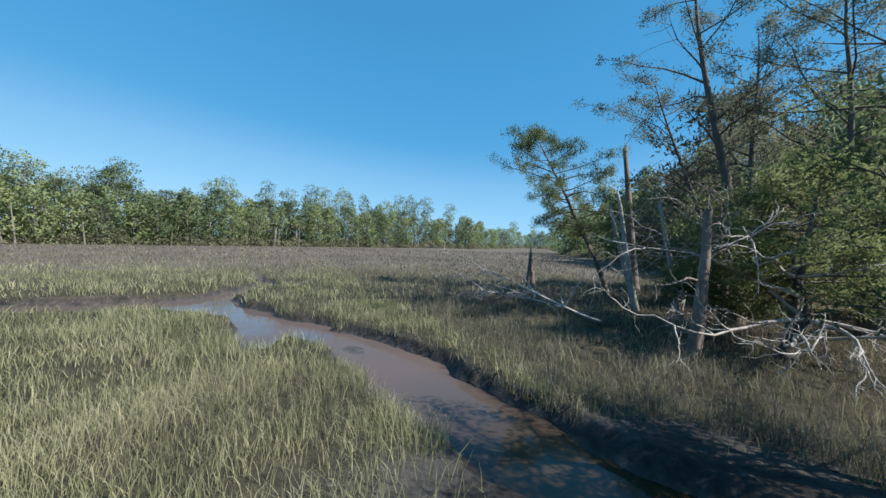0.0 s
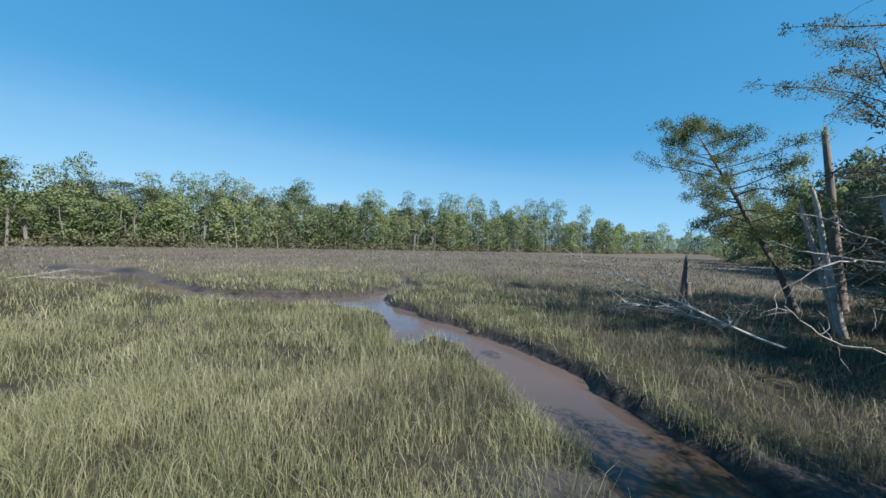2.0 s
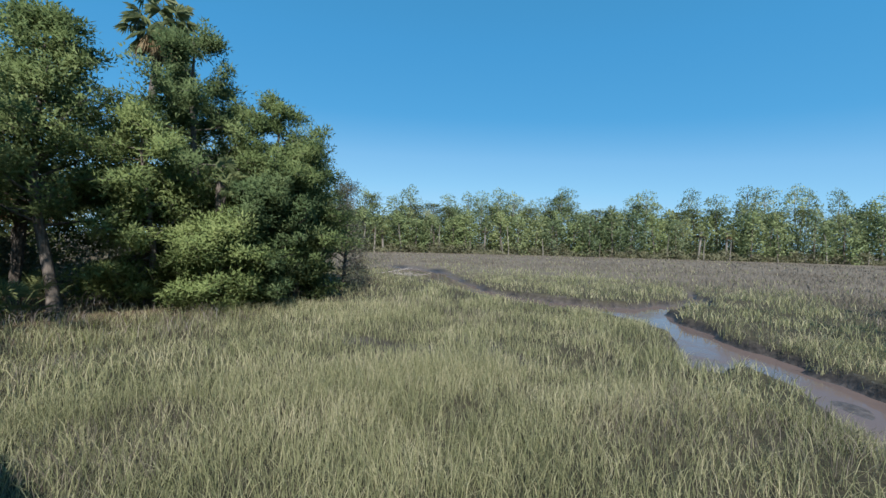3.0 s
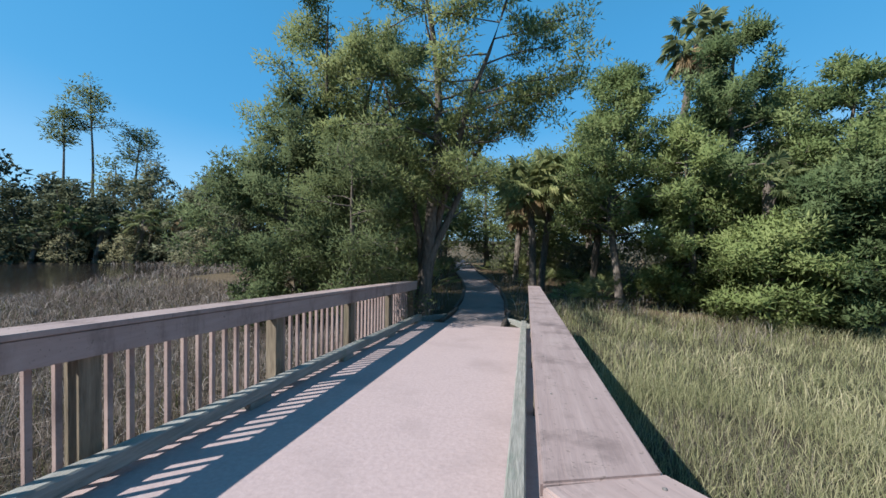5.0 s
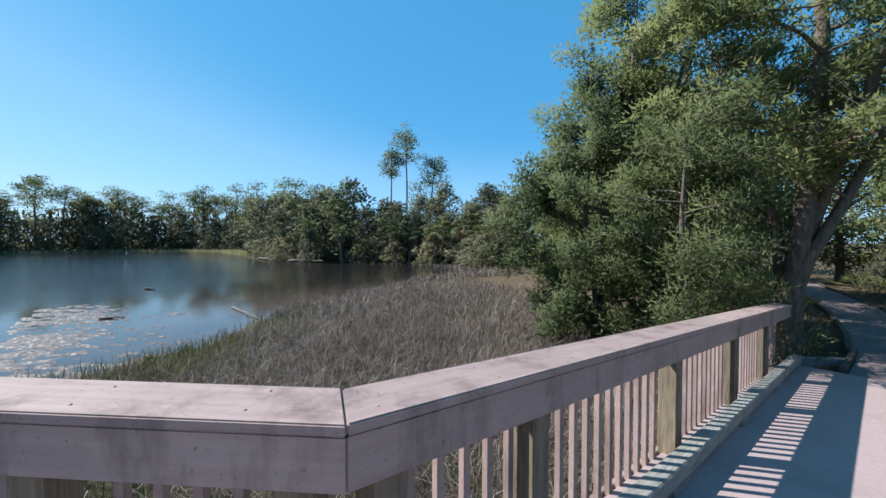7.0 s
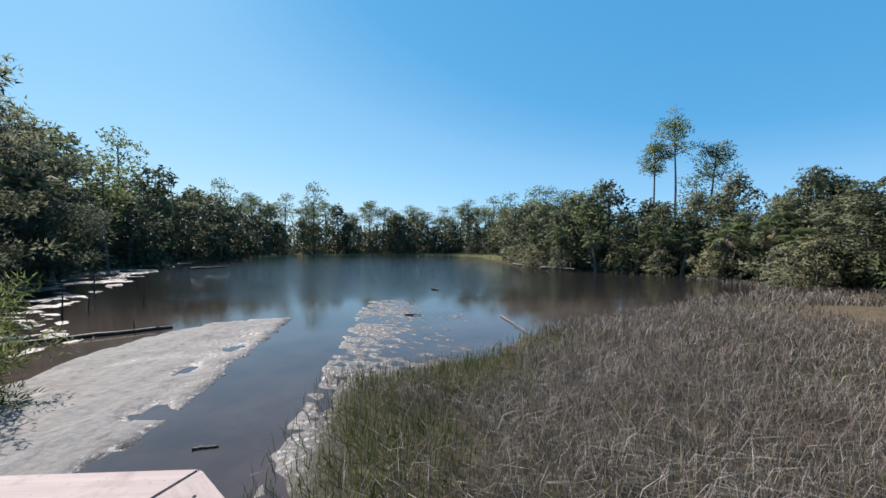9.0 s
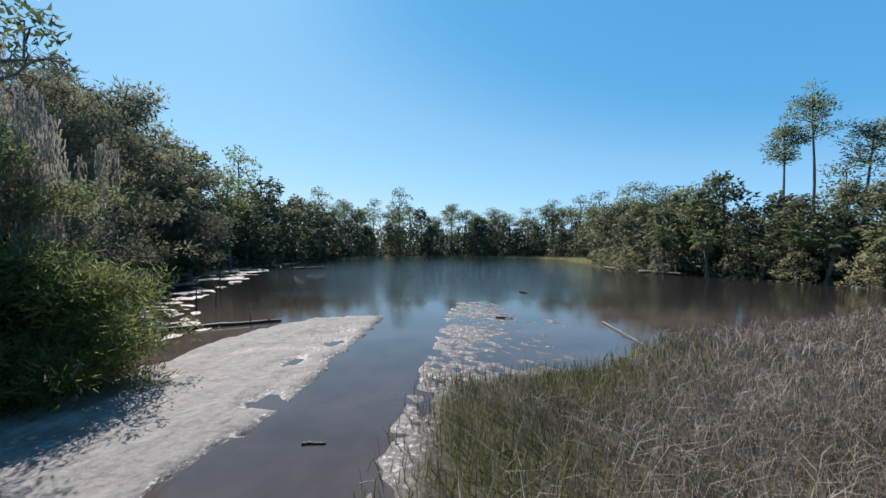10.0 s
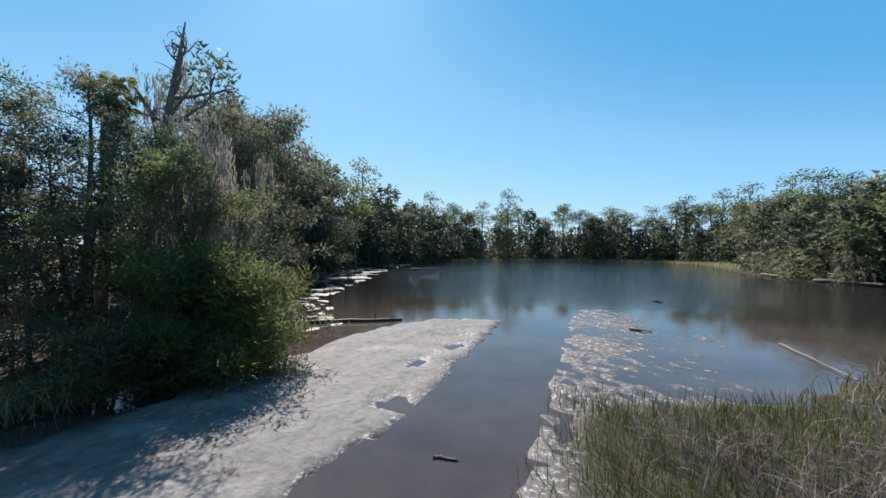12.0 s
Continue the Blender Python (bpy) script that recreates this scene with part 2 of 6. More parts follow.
def ground_material():
    m, n, l, p = material("marsh ground")
    pos = n.new("ShaderNodeNewGeometry").outputs["Position"]
    zone = n.new("ShaderNodeAttribute")
    zone.attribute_name = "zone"
    part_of = n.new("ShaderNodeSeparateColor")
    l.new(zone.outputs["Color"], part_of.inputs[0])
    broad, small = noise_tex(n, l, pos, 0.25, 5), noise_tex(n, l, pos, 7.0, 8)
    blades = noise_tex(n, l, pos, 3.0, 8, (1, 1, 1), 0.75)
    marsh = ramp(n, [(0.3, (0.028, 0.025, 0.018)), (0.55, (0.062, 0.055, 0.036)), (0.75, (0.115, 0.100, 0.062))])
    l.new(blades, marsh.inputs[0])
    plain = ramp(n, [(0.3, (0.15, 0.125, 0.10)), (0.6, (0.215, 0.18, 0.148)), (0.8, (0.16, 0.165, 0.08))])
    l.new(noise_tex(n, l, pos, 0.09, 6, (1, 3, 1)), plain.inputs[0])
    far = mix(n, l, 0.35, plain.outputs[0], marsh.outputs[0])
    mud = ramp(n, [(0.3, (0.045, 0.037, 0.034)), (0.5, (0.085, 0.072, 0.067)), (0.75, (0.14, 0.122, 0.115))])
    l.new(small, mud.inputs[0])
    height = n.new("ShaderNodeSeparateXYZ")
    l.new(pos, height.inputs[0])
    stain = noise_tex(n, l, pos, 1.1, 7, (0.6, 1.6, 1), 0.7)
    level = n.new("ShaderNodeMath")
    level.operation = "MULTIPLY_ADD"
    level.inputs[1].default_value = 0.13
    l.new(stain, level.inputs[0])
    l.new(height.outputs[2], level.inputs[2])
    dry = n.new("ShaderNodeMapRange")
    dry.inputs[1].default_value, dry.inputs[2].default_value = -0.955, -0.865
    l.new(level.outputs[0], dry.inputs[0])
    sand = ramp(n, [(0.32, (0.085, 0.079, 0.075)), (0.45, (0.170, 0.160, 0.153)), (0.66, (0.250, 0.238, 0.229))])
    l.new(noise_tex(n, l, pos, 5.0, 9, None, 0.75), sand.inputs[0])
    shore = mix(n, l, dry.outputs[0], mud.outputs[0], sand.outputs[0])
    # flecks along the tide line: dried froth, and wet glints painted in
    tide = ramp(n, [(0.28, (0, 0, 0)), (0.45, (1, 1, 1)), (0.72, (0, 0, 0))])
    rim = n.new("ShaderNodeMapRange")
    rim.inputs[1].default_value, rim.inputs[2].default_value = -1.06, -0.93
    l.new(height.outputs[2], rim.inputs[0])
    l.new(rim.outputs[0], tide.inputs[0])
    froth_glints = ramp(n, [(0.53, (0, 0, 0)), (0.60, (1, 1, 1))])
    l.new(noise_tex(n, l, pos, 9.0, 5, None, 0.7), froth_glints.inputs[0])
    flecks = mix(n, l, 1.0, tide.outputs[0], froth_glints.outputs[0], "MULTIPLY")
    shore = mix(n, l, flecks, shore, (0.46, 0.44, 0.43))
    litter = ramp(n, [(0.3, (0.045, 0.034, 0.022)), (0.5, (0.11, 0.082, 0.052)), (0.75, (0.20, 0.155, 0.10))])
    l.new(small, litter.inputs[0])
    col = mix(n, l, part_of.outputs[2], marsh.outputs[0], far)
    col = mix(n, l, part_of.outputs[1], col, litter.outputs[0])
    col = mix(n, l, part_of.outputs[0], col, shore)
    # dark mud; by the shore trees this colour also stands for their shade
    mud_and_shade = ramp(n, [(0.35, (0.014, 0.012, 0.011)), (0.6, (0.036, 0.030, 0.026)), (0.8, (0.085, 0.075, 0.068))])
    l.new(small, mud_and_shade.inputs[0])
    col = mix(n, l, zone.outputs["Alpha"], mud_and_shade.outputs[0], col)
    l.new(col, p.inputs["Base Color"])
    wet = n.new("ShaderNodeMapRange")
    wet.inputs[3].default_value, wet.inputs[4].default_value = 0.50, 0.85
    l.new(dry.outputs[0], wet.inputs[0])
    damp = n.new("ShaderNodeMix")
    damp.inputs[2].default_value = 0.95
    l.new(part_of.outputs[0], damp.inputs[0])
    l.new(wet.outputs[0], damp.inputs[3])
    l.new(damp.outputs[0], p.inputs["Roughness"])
    sheen = n.new("ShaderNodeMapRange")
    sheen.inputs[3].default_value, sheen.inputs[4].default_value = 0.12, 0.26
    l.new(part_of.outputs[0], sheen.inputs[0])
    l.new(sheen.outputs[0], p.inputs["Specular IOR Level"])
    both = n.new("ShaderNodeMath")
    both.operation = "ADD"
    l.new(small, both.inputs[0])
    l.new(noise_tex(n, l, pos, 2.2, 4), both.inputs[1])
    bump(n, l, p, both.outputs[0], 0.75, 0.05)
    return m


def water_material(name, deep, shallow, ripple, rough=0.035, gloss=0.5, silt=None, ruffled=0.0):
    m, n, l, p = material(name)
    pos = n.new("ShaderNodeNewGeometry").outputs["Position"]
    tone = ramp(n, [(0.35, deep), (0.7, shallow)])
    l.new(noise_tex(n, l, pos, 0.5, 4), tone.inputs[0])
    col = tone.outputs[0]
    if silt:
        where = n.new("ShaderNodeSeparateXYZ")
        l.new(pos, where.inputs[0])
        up = n.new("ShaderNodeMapRange")
        up.inputs[1].default_value, up.inputs[2].default_value = 6.5, 11.0
        l.new(where.outputs[0], up.inputs[0])
        col = mix(n, l, up.outputs[0], col, silt)
    l.new(col, p.inputs["Base Color"])
    p.inputs["Roughness"].default_value = rough
    p.inputs["Specular IOR Level"].default_value = gloss
    if silt:
        film = n.new("ShaderNodeMapRange")
        film.inputs[1].default_value, film.inputs[2].default_value = 0.5, 0.68
        film.inputs[3].default_value, film.inputs[4].default_value = 0.05, gloss
        l.new(noise_tex(n, l, pos, 0.55, 3), film.inputs[0])
        thin = n.new("ShaderNodeMix")
        thin.inputs[2].default_value = gloss
        l.new(up.outputs[0], thin.inputs[0])
        l.new(film.outputs[0], thin.inputs[3])
        l.new(thin.outputs[0], p.inputs["Specular IOR Level"])
    p.inputs["IOR"].default_value = 1.4
    bump(n, l, p, noise_tex(n, l, pos, 3.0, 3, (1, 2.2, 1)), ripple, 0.03)
    if ruffled:
        # a breeze roughens the open water far from the bridge
        where = n.new("ShaderNodeSeparateXYZ")
        l.new(pos, where.inputs[0])
        gust = n.new("ShaderNodeMath")
        gust.operation = "MULTIPLY_ADD"
        gust.inputs[1].default_value = 26.0
        l.new(noise_tex(n, l, pos, 0.06, 3, (1, 0.6, 1)), gust.inputs[0])
        l.new(where.outputs[0], gust.inputs[2])
        rise = n.new("ShaderNodeMapRange")
        rise.inputs[1].default_value, rise.inputs[2].default_value = -9.0, -30.0
        l.new(gust.outputs[0], rise.inputs[0])
        blow = n.new("ShaderNodeMapRange")
        blow.inputs[3].default_value, blow.inputs[4].default_value = ripple, ruffled
        l.new(rise.outputs[0], blow.inputs[0])
        l.new(blow.outputs[0], n["Bump"].inputs["Strength"])
        # silty over the shallows by the bridge, clear and dark over the deep
        deepen = n.new("ShaderNodeMapRange")
        deepen.inputs[1].default_value, deepen.inputs[2].default_value = -2.0, -13.0
        l.new(gust.outputs[0], deepen.inputs[0])
        l.new(mix(n, l, deepen.outputs[0], col, (0.016, 0.015, 0.015)), p.inputs["Base Color"])
    return m


M_GROUND = ground_material()
M_POND = water_material("pond water", (0.044, 0.033, 0.030), (0.078, 0.059, 0.053), 0.13, 0.025, ruffled=2.0)
M_CREEK = water_material("tannin creek water", (0.020, 0.014, 0.007), (0.060, 0.043, 0.022), 0.04, 0.06, 0.45, (0.125, 0.094, 0.086))

# ---- mesh helpers ----


class Geo:
    """Gathers vertices and faces of one mesh as arrays."""

    def __init__(self):
        self.v, self.f3, self.f4, self.n, self.soft = [], [], [], 0, []

    def add(self, v, f3=None, f4=None):
        v = np.asarray(v, float).reshape(-1, 3)
        if f3 is not None and len(f3):
            self.f3.append(np.asarray(f3, int) + self.n)
        if f4 is not None and len(f4):
            self.f4.append(np.asarray(f4, int) + self.n)
        self.v.append(v)
        self.n += len(v)

    def tube(self, pts, radii, sides=6):
        pts, radii = np.asarray(pts, float), np.asarray(radii, float)
        k = len(pts)
        way = np.gradient(pts, axis=0)
        way /= np.linalg.norm(way, axis=1, keepdims=True) + 1e-9
        ref = np.where(np.abs(way[:, 2:3]) > 0.9, [[1.0, 0, 0]], [[0, 0, 1.0]])
        a = np.cross(way, ref)
        a /= np.linalg.norm(a, axis=1, keepdims=True) + 1e-9
        b = np.cross(way, a)
        ang = np.linspace(0, 2 * np.pi, sides, endpoint=False)
        ring = pts[:, None] + radii[:, None, None] * (np.cos(ang)[None, :, None] * a[:, None] + np.sin(ang)[None, :, None] * b[:, None])
        i, j = np.meshgrid(np.arange(k - 1), np.arange(sides), indexing="ij")
        j2 = (j + 1) % sides
        f4 = np.stack([i * sides + j, i * sides + j2, (i + 1) * sides + j2, (i + 1) * sides + j], -1).reshape(-1, 4)
        self.add(ring.reshape(-1, 3), f4=f4)
        self.add([pts[-1] + way[-1] * radii[-1] * 0.6, *ring[-1]], f3=[(0, 1 + s, 1 + (s + 1) % sides) for s in range(sides)])

    def leaves(self, at, way, length, width, rng, curl=0.25, out=None, slim=False):
        """Pointed leaves or sprays: four corners each, folded a little about the middle."""
        at, way = np.asarray(at, float), np.asarray(way, float)
        k = len(at)
        if not k:
            return
        way = way / (np.linalg.norm(way, axis=1, keepdims=True) + 1e-9)
        side = np.cross(way, rng.normal(size=(k, 3)))
        side /= np.linalg.norm(side, axis=1, keepdims=True) + 1e-9
        up = np.cross(side, way)
        ln, wd = length * rng.uniform(0.6, 1.35, (k, 1)), width * rng.uniform(0.6, 1.3, (k, 1))
        v = np.stack([at, at + way * ln * 0.5 + side * wd * 0.5 + up * wd * curl, at + way * ln, at + way * ln * 0.45 - side * wd * 0.5 + up * wd * curl], 1)
        corners = 4
        base = np.arange(k)[:, None] * 4
        f = np.concatenate([base + [0, 1, 2], base + [0, 2, 3]])
        if slim:
            # a single small spray, broad at its foot
            corners = 3
            v = np.stack([at - side * wd * 0.5, at + side * wd * 0.5 + up * wd * curl, at + way * ln], 1)
            f = np.arange(k)[:, None] * 3 + [0, 1, 2]
        if out is not None:
            # shade the tuft as one soft mass: normals point away from its middle
            face = np.cross(v[:, 1] - v[:, 0], v[:, 2] - v[:, 0])
            back = np.tile((face * out).sum(1) < 0, corners - 2)
            f[back] = f[back][:, ::-1]
            self.soft.append(np.repeat(out / (np.linalg.norm(out, axis=1, keepdims=True) + 1e-9), corners, axis=0))
        self.add(v.reshape(-1, 3), f3=f)

    def blades(self, at, height, width, lean, rng, bend=0.35):
        """Grass blades: a base, a bend and a tip."""
        k = len(at)
        if not k:
            return
        yaw, tilt = rng.uniform(0, 2 * np.pi, k), rng.uniform(0, 2 * np.pi, k)
        side = np.stack([np.cos(yaw), np.sin(yaw), 0 * yaw], 1)
        fall = np.stack([np.cos(tilt), np.sin(tilt), 0 * tilt], 1) * (lean * rng.uniform(0.2, 1.0, k))[:, None]
        h, w = np.broadcast_to(height, k)[:, None], np.broadcast_to(width, k)[:, None]
        up = np.array([[0, 0, 1.0]])
        mid = at + up * h * 0.55 + fall * h * (0.55 - bend * 0.3)
        tip = at + up * h * (1 - 0.25 * lean) + fall * h * (1 + bend)
        v = np.stack([at - side * w / 2, at + side * w / 2, mid + side * w * 0.38, mid - side * w * 0.38, tip], 1)
        base = np.arange(k)[:, None] * 5
        self.add(v.reshape(-1, 3), f3=np.concatenate([base + [0, 1, 2], base + [0, 2, 3], base + [3, 2, 4]]))

    def mesh(self, name, mat, smooth=False):
        v = np.concatenate(self.v) if self.v else np.zeros((0, 3))
        f3 = np.concatenate(self.f3) if self.f3 else np.zeros((0, 3), int)
        f4 = np.concatenate(self.f4) if self.f4 else np.zeros((0, 4), int)
        me = bpy.data.meshes.new(name)
        me.vertices.add(len(v))
        me.vertices.foreach_set("co", v.ravel())
        me.loops.add(f3.size + f4.size)
        me.loops.foreach_set("vertex_index", np.r_[f3.ravel(), f4.ravel()].astype(np.int32))
        me.polygons.add(len(f3) + len(f4))
        me.polygons.foreach_set("loop_start", np.r_[np.arange(len(f3)) * 3, f3.size + np.arange(len(f4)) * 4].astype(np.int32))
        me.polygons.foreach_set("use_smooth", np.full(len(f3) + len(f4), smooth))
        me.update(calc_edges=True)
        me.materials.append(mat)
        if self.soft and sum(len(s) for s in self.soft) == len(v):
            me.polygons.foreach_set("use_smooth", np.ones(len(me.polygons), bool))
            me.normals_split_custom_set_from_vertices(np.concatenate(self.soft).tolist())
        return me


def empty(name, at=(0, 0, 0), **tags):
    ob = new(name)
    ob.empty_display_size = 0.2
    ob.location = at
    return tagged(ob, **tags)


def child(name, mesh, parent, at=(0, 0, 0), turn=0.0, label=""):
    """One mesh object under a thing; the place is in the parent's own space."""
    ob = new(name, mesh)
    ob.parent = parent
    ob.location, ob.rotation_euler = at, (0, 0, turn)
    return tagged(ob, label=label)


def part(name, bm, mat, parent, label="", smooth=False):
    me = bpy.data.meshes.new(name)
    bm.to_mesh(me)
    bm.free()
    me.materials.append(mat)
    for poly in me.polygons:
        poly.use_smooth = smooth
    return child(name, me, parent, label=label)


def box(bm, lo, hi, bevel=0.0):
    made = bmesh.ops.create_cube(bm, size=1.0)["verts"]
    lo, hi = Vector(lo), Vector(hi)
    for v in made:
        v.co = Vector(((lo[i] + hi[i]) / 2 + v.co[i] * (hi[i] - lo[i])) for i in range(3))
    if bevel:
        edges = list({e for v in made for e in v.link_edges})
        bmesh.ops.bevel(bm, geom=edges, offset=bevel, segments=1, affect="EDGES")
    return bm


def box_mesh(name, lo, hi, mat, bevel=0.006):
    bm = box(bmesh.new(), lo, hi, bevel)
    me = bpy.data.meshes.new(name)
    bm.to_mesh(me)
    bm.free()
    me.materials.append(mat)
    return me


# ---- the lie of the land ----
POND_Z, CREEK_Z = -1.02, -1.28
POND = [(3.0, -3.2), (-2, -3.0), (-6.7, -2.59), (-10.52, -2.84), (-10.95, -0.98), (-11.9, 0.46), (-13.05, 1.68), (-14.73, 3.42),
        (-16.0, 6.1), (-17.69, 9.39), (-20.84, 13.8), (-22.96, 18.94), (-26.11, 22.53), (-32.33, 24.01), (-37.49, 22.92), (-42.64, 21.1),
        (-48.78, 15.45), (-59.09, 12.85), (-70.47, 13.35), (-84.97, 15.67), (-104.62, 15.96), (-117.94, 4.96), (-120.88, -9.55), (-110.36, -25.98),
        (-90.57, -38.17), (-61.64, -36.29), (-41.04, -29.34), (-29.69, -27.15), (-21.95, -25.51), (-14.32, -14.57), (-9.81, -10.79), (-6.1, -9.92),
        (-3.6, -9.8), (-1, -9.4), (3.0, -8.4)]
SAND = [(-17.21, -5.5), (-16.98, -7.25), (-15.73, -8.69), (-13.96, -9.39), (-12.1, -9.58), (-10.24, -9.35), (-8.17, -9.43), (-5, -9.4),
        (-2, -9.2), (0.5, -8.8), (1.5, -6.5), (-2, -5.0), (-5.95, -4.75), (-7.6, -4.67), (-9.26, -4.69), (-11.32, -4.92),
        (-13.9, -5.2)]
WETMUD = [(-14.16, -10.01), (-19.27, -15.65), (-42.1, -26.87), (-70.93, -37.53), (-51.3, -36.69), (-30.71, -28.19), (-21.94, -26.03), (-13.8, -14.56),
          (-9.19, -10.79)]
FLAT = [(-2, -2.6), (-6.69, -3.26), (-9.17, -3.24), (-10.62, -3.46), (-12.58, -3.48), (-16.4, -3.73), (-21.67, -4.0), (-22.52, -2.04),
        (-20.69, 0.25), (-17.81, 1.84), (-14.09, 2.4), (-11.7, 0.97), (-10.12, -1.7), (-9.28, -2.31), (-6.18, -2.07)]
CREEK = [(-1, -5.3, 1.3), (2.5, -5.8, 1.3), (5.0, -5.6, 1.1), (6.8, -5.3, 0.85), (8.2, -5.0, 1.05), (9.6, -4.72, 1.1), (11.2, -4.55, 1.0), (13.2, -3.85, 0.85), (15.2, -2.8, 0.85), (16.9, -1.75, 0.8), (19.0, -0.1, 1.0),
         (20.6, 1.4, 1.9), (20.3, 3.6, 1.7), (20.7, 6.6, 1.25), (22.5, 10.5, 1.2), (26.5, 15.6, 1.5), (30.5, 20.2, 2.0), (34, 26, 1.6)]
POOLS = [(-10.92, -6.10, 0.34), (-8.66, -5.36, 0.40), (-12.65, -5.88, 0.32), (-7.59, -2.98, 0.28)]
BRANCH = [(21.5, 0.9, 0.9), (24, 0.2, 0.7), (26, -1.3, 0.5), (29, -1.0, 0.35), (31, -0.5, 0.3)]
SIDE = [(13.2, -1.5, 0.35), (14.6, -1.5, 0.65), (16.4, -1.4, 0.75)]
CHANNEL = [(-2.5, -4.0, 0.75), (-6.37, -3.98, 0.7), (-7.61, -3.94, 0.66), (-9.16, -3.96, 0.68), (-11.33, -4.17, 0.68), (-13.91, -4.32, 0.8), (-17.01, -4.62, 0.85), (-20.63, -5.02, 1.6)]
PATH_LINE = [(0, 8.6), (0.05, 10.0), (-0.15, 13), (-0.7, 17), (-1.6, 21), (-2.9, 26), (-4.4, 33), (-6.6, 42)]


def outside(poly, x, y):
    """Signed distance to a closed outline: below zero within."""
    d, inside = np.full(x.shape, 1e9), np.zeros(x.shape, bool)
    for (x0, y0), (x1, y1) in zip(poly, poly[1:] + poly[:1]):
        ex, ey = x1 - x0, y1 - y0
        t = np.clip(((x - x0) * ex + (y - y0) * ey) / (ex * ex + ey * ey), 0, 1)
        d = np.minimum(d, np.hypot(x - x0 - t * ex, y - y0 - t * ey))
        with np.errstate(divide="ignore", invalid="ignore"):
            inside ^= ((y0 > y) != (y1 > y)) & (x < ex * (y - y0) / (ey if ey else 1e-9) + x0)
    return np.where(inside, -d, d)


def from_line(line, x, y):
    """Distance to a polyline, less its half width there where one is given."""
    d = np.full(x.shape, 1e9)
    for a, b in zip(line, line[1:]):
        ex, ey = b[0] - a[0], b[1] - a[1]
        t = np.clip(((x - a[0]) * ex + (y - a[1]) * ey) / (ex * ex + ey * ey), 0, 1)
        w = a[2] + t * (b[2] - a[2]) if len(a) > 2 else 0
        d = np.minimum(d, np.hypot(x - a[0] - t * ex, y - a[1] - t * ey) - w)
    return d


def ease(a, b, v):
    t = np.clip((v - a) / (b - a), 0, 1)
    return t * t * (3 - 2 * t)


def waves(x, y, size, seed):
    """Smooth uneven ground from a few crossed sines."""
    rng = np.random.default_rng(seed)
    out = np.zeros_like(x)
    for k in range(14):
        a, s, ph = rng.uniform(0, np.pi), size * rng.uniform(0.4, 1.9), rng.uniform(0, 6.28)
        out += np.sin((x * np.cos(a) + y * np.sin(a)) * 2 * np.pi / s + ph + 0.8 * np.sin((y * np.cos(a) - x * np.sin(a)) * 2 * np.pi / (s * 1.7)))
    return out / 5.0


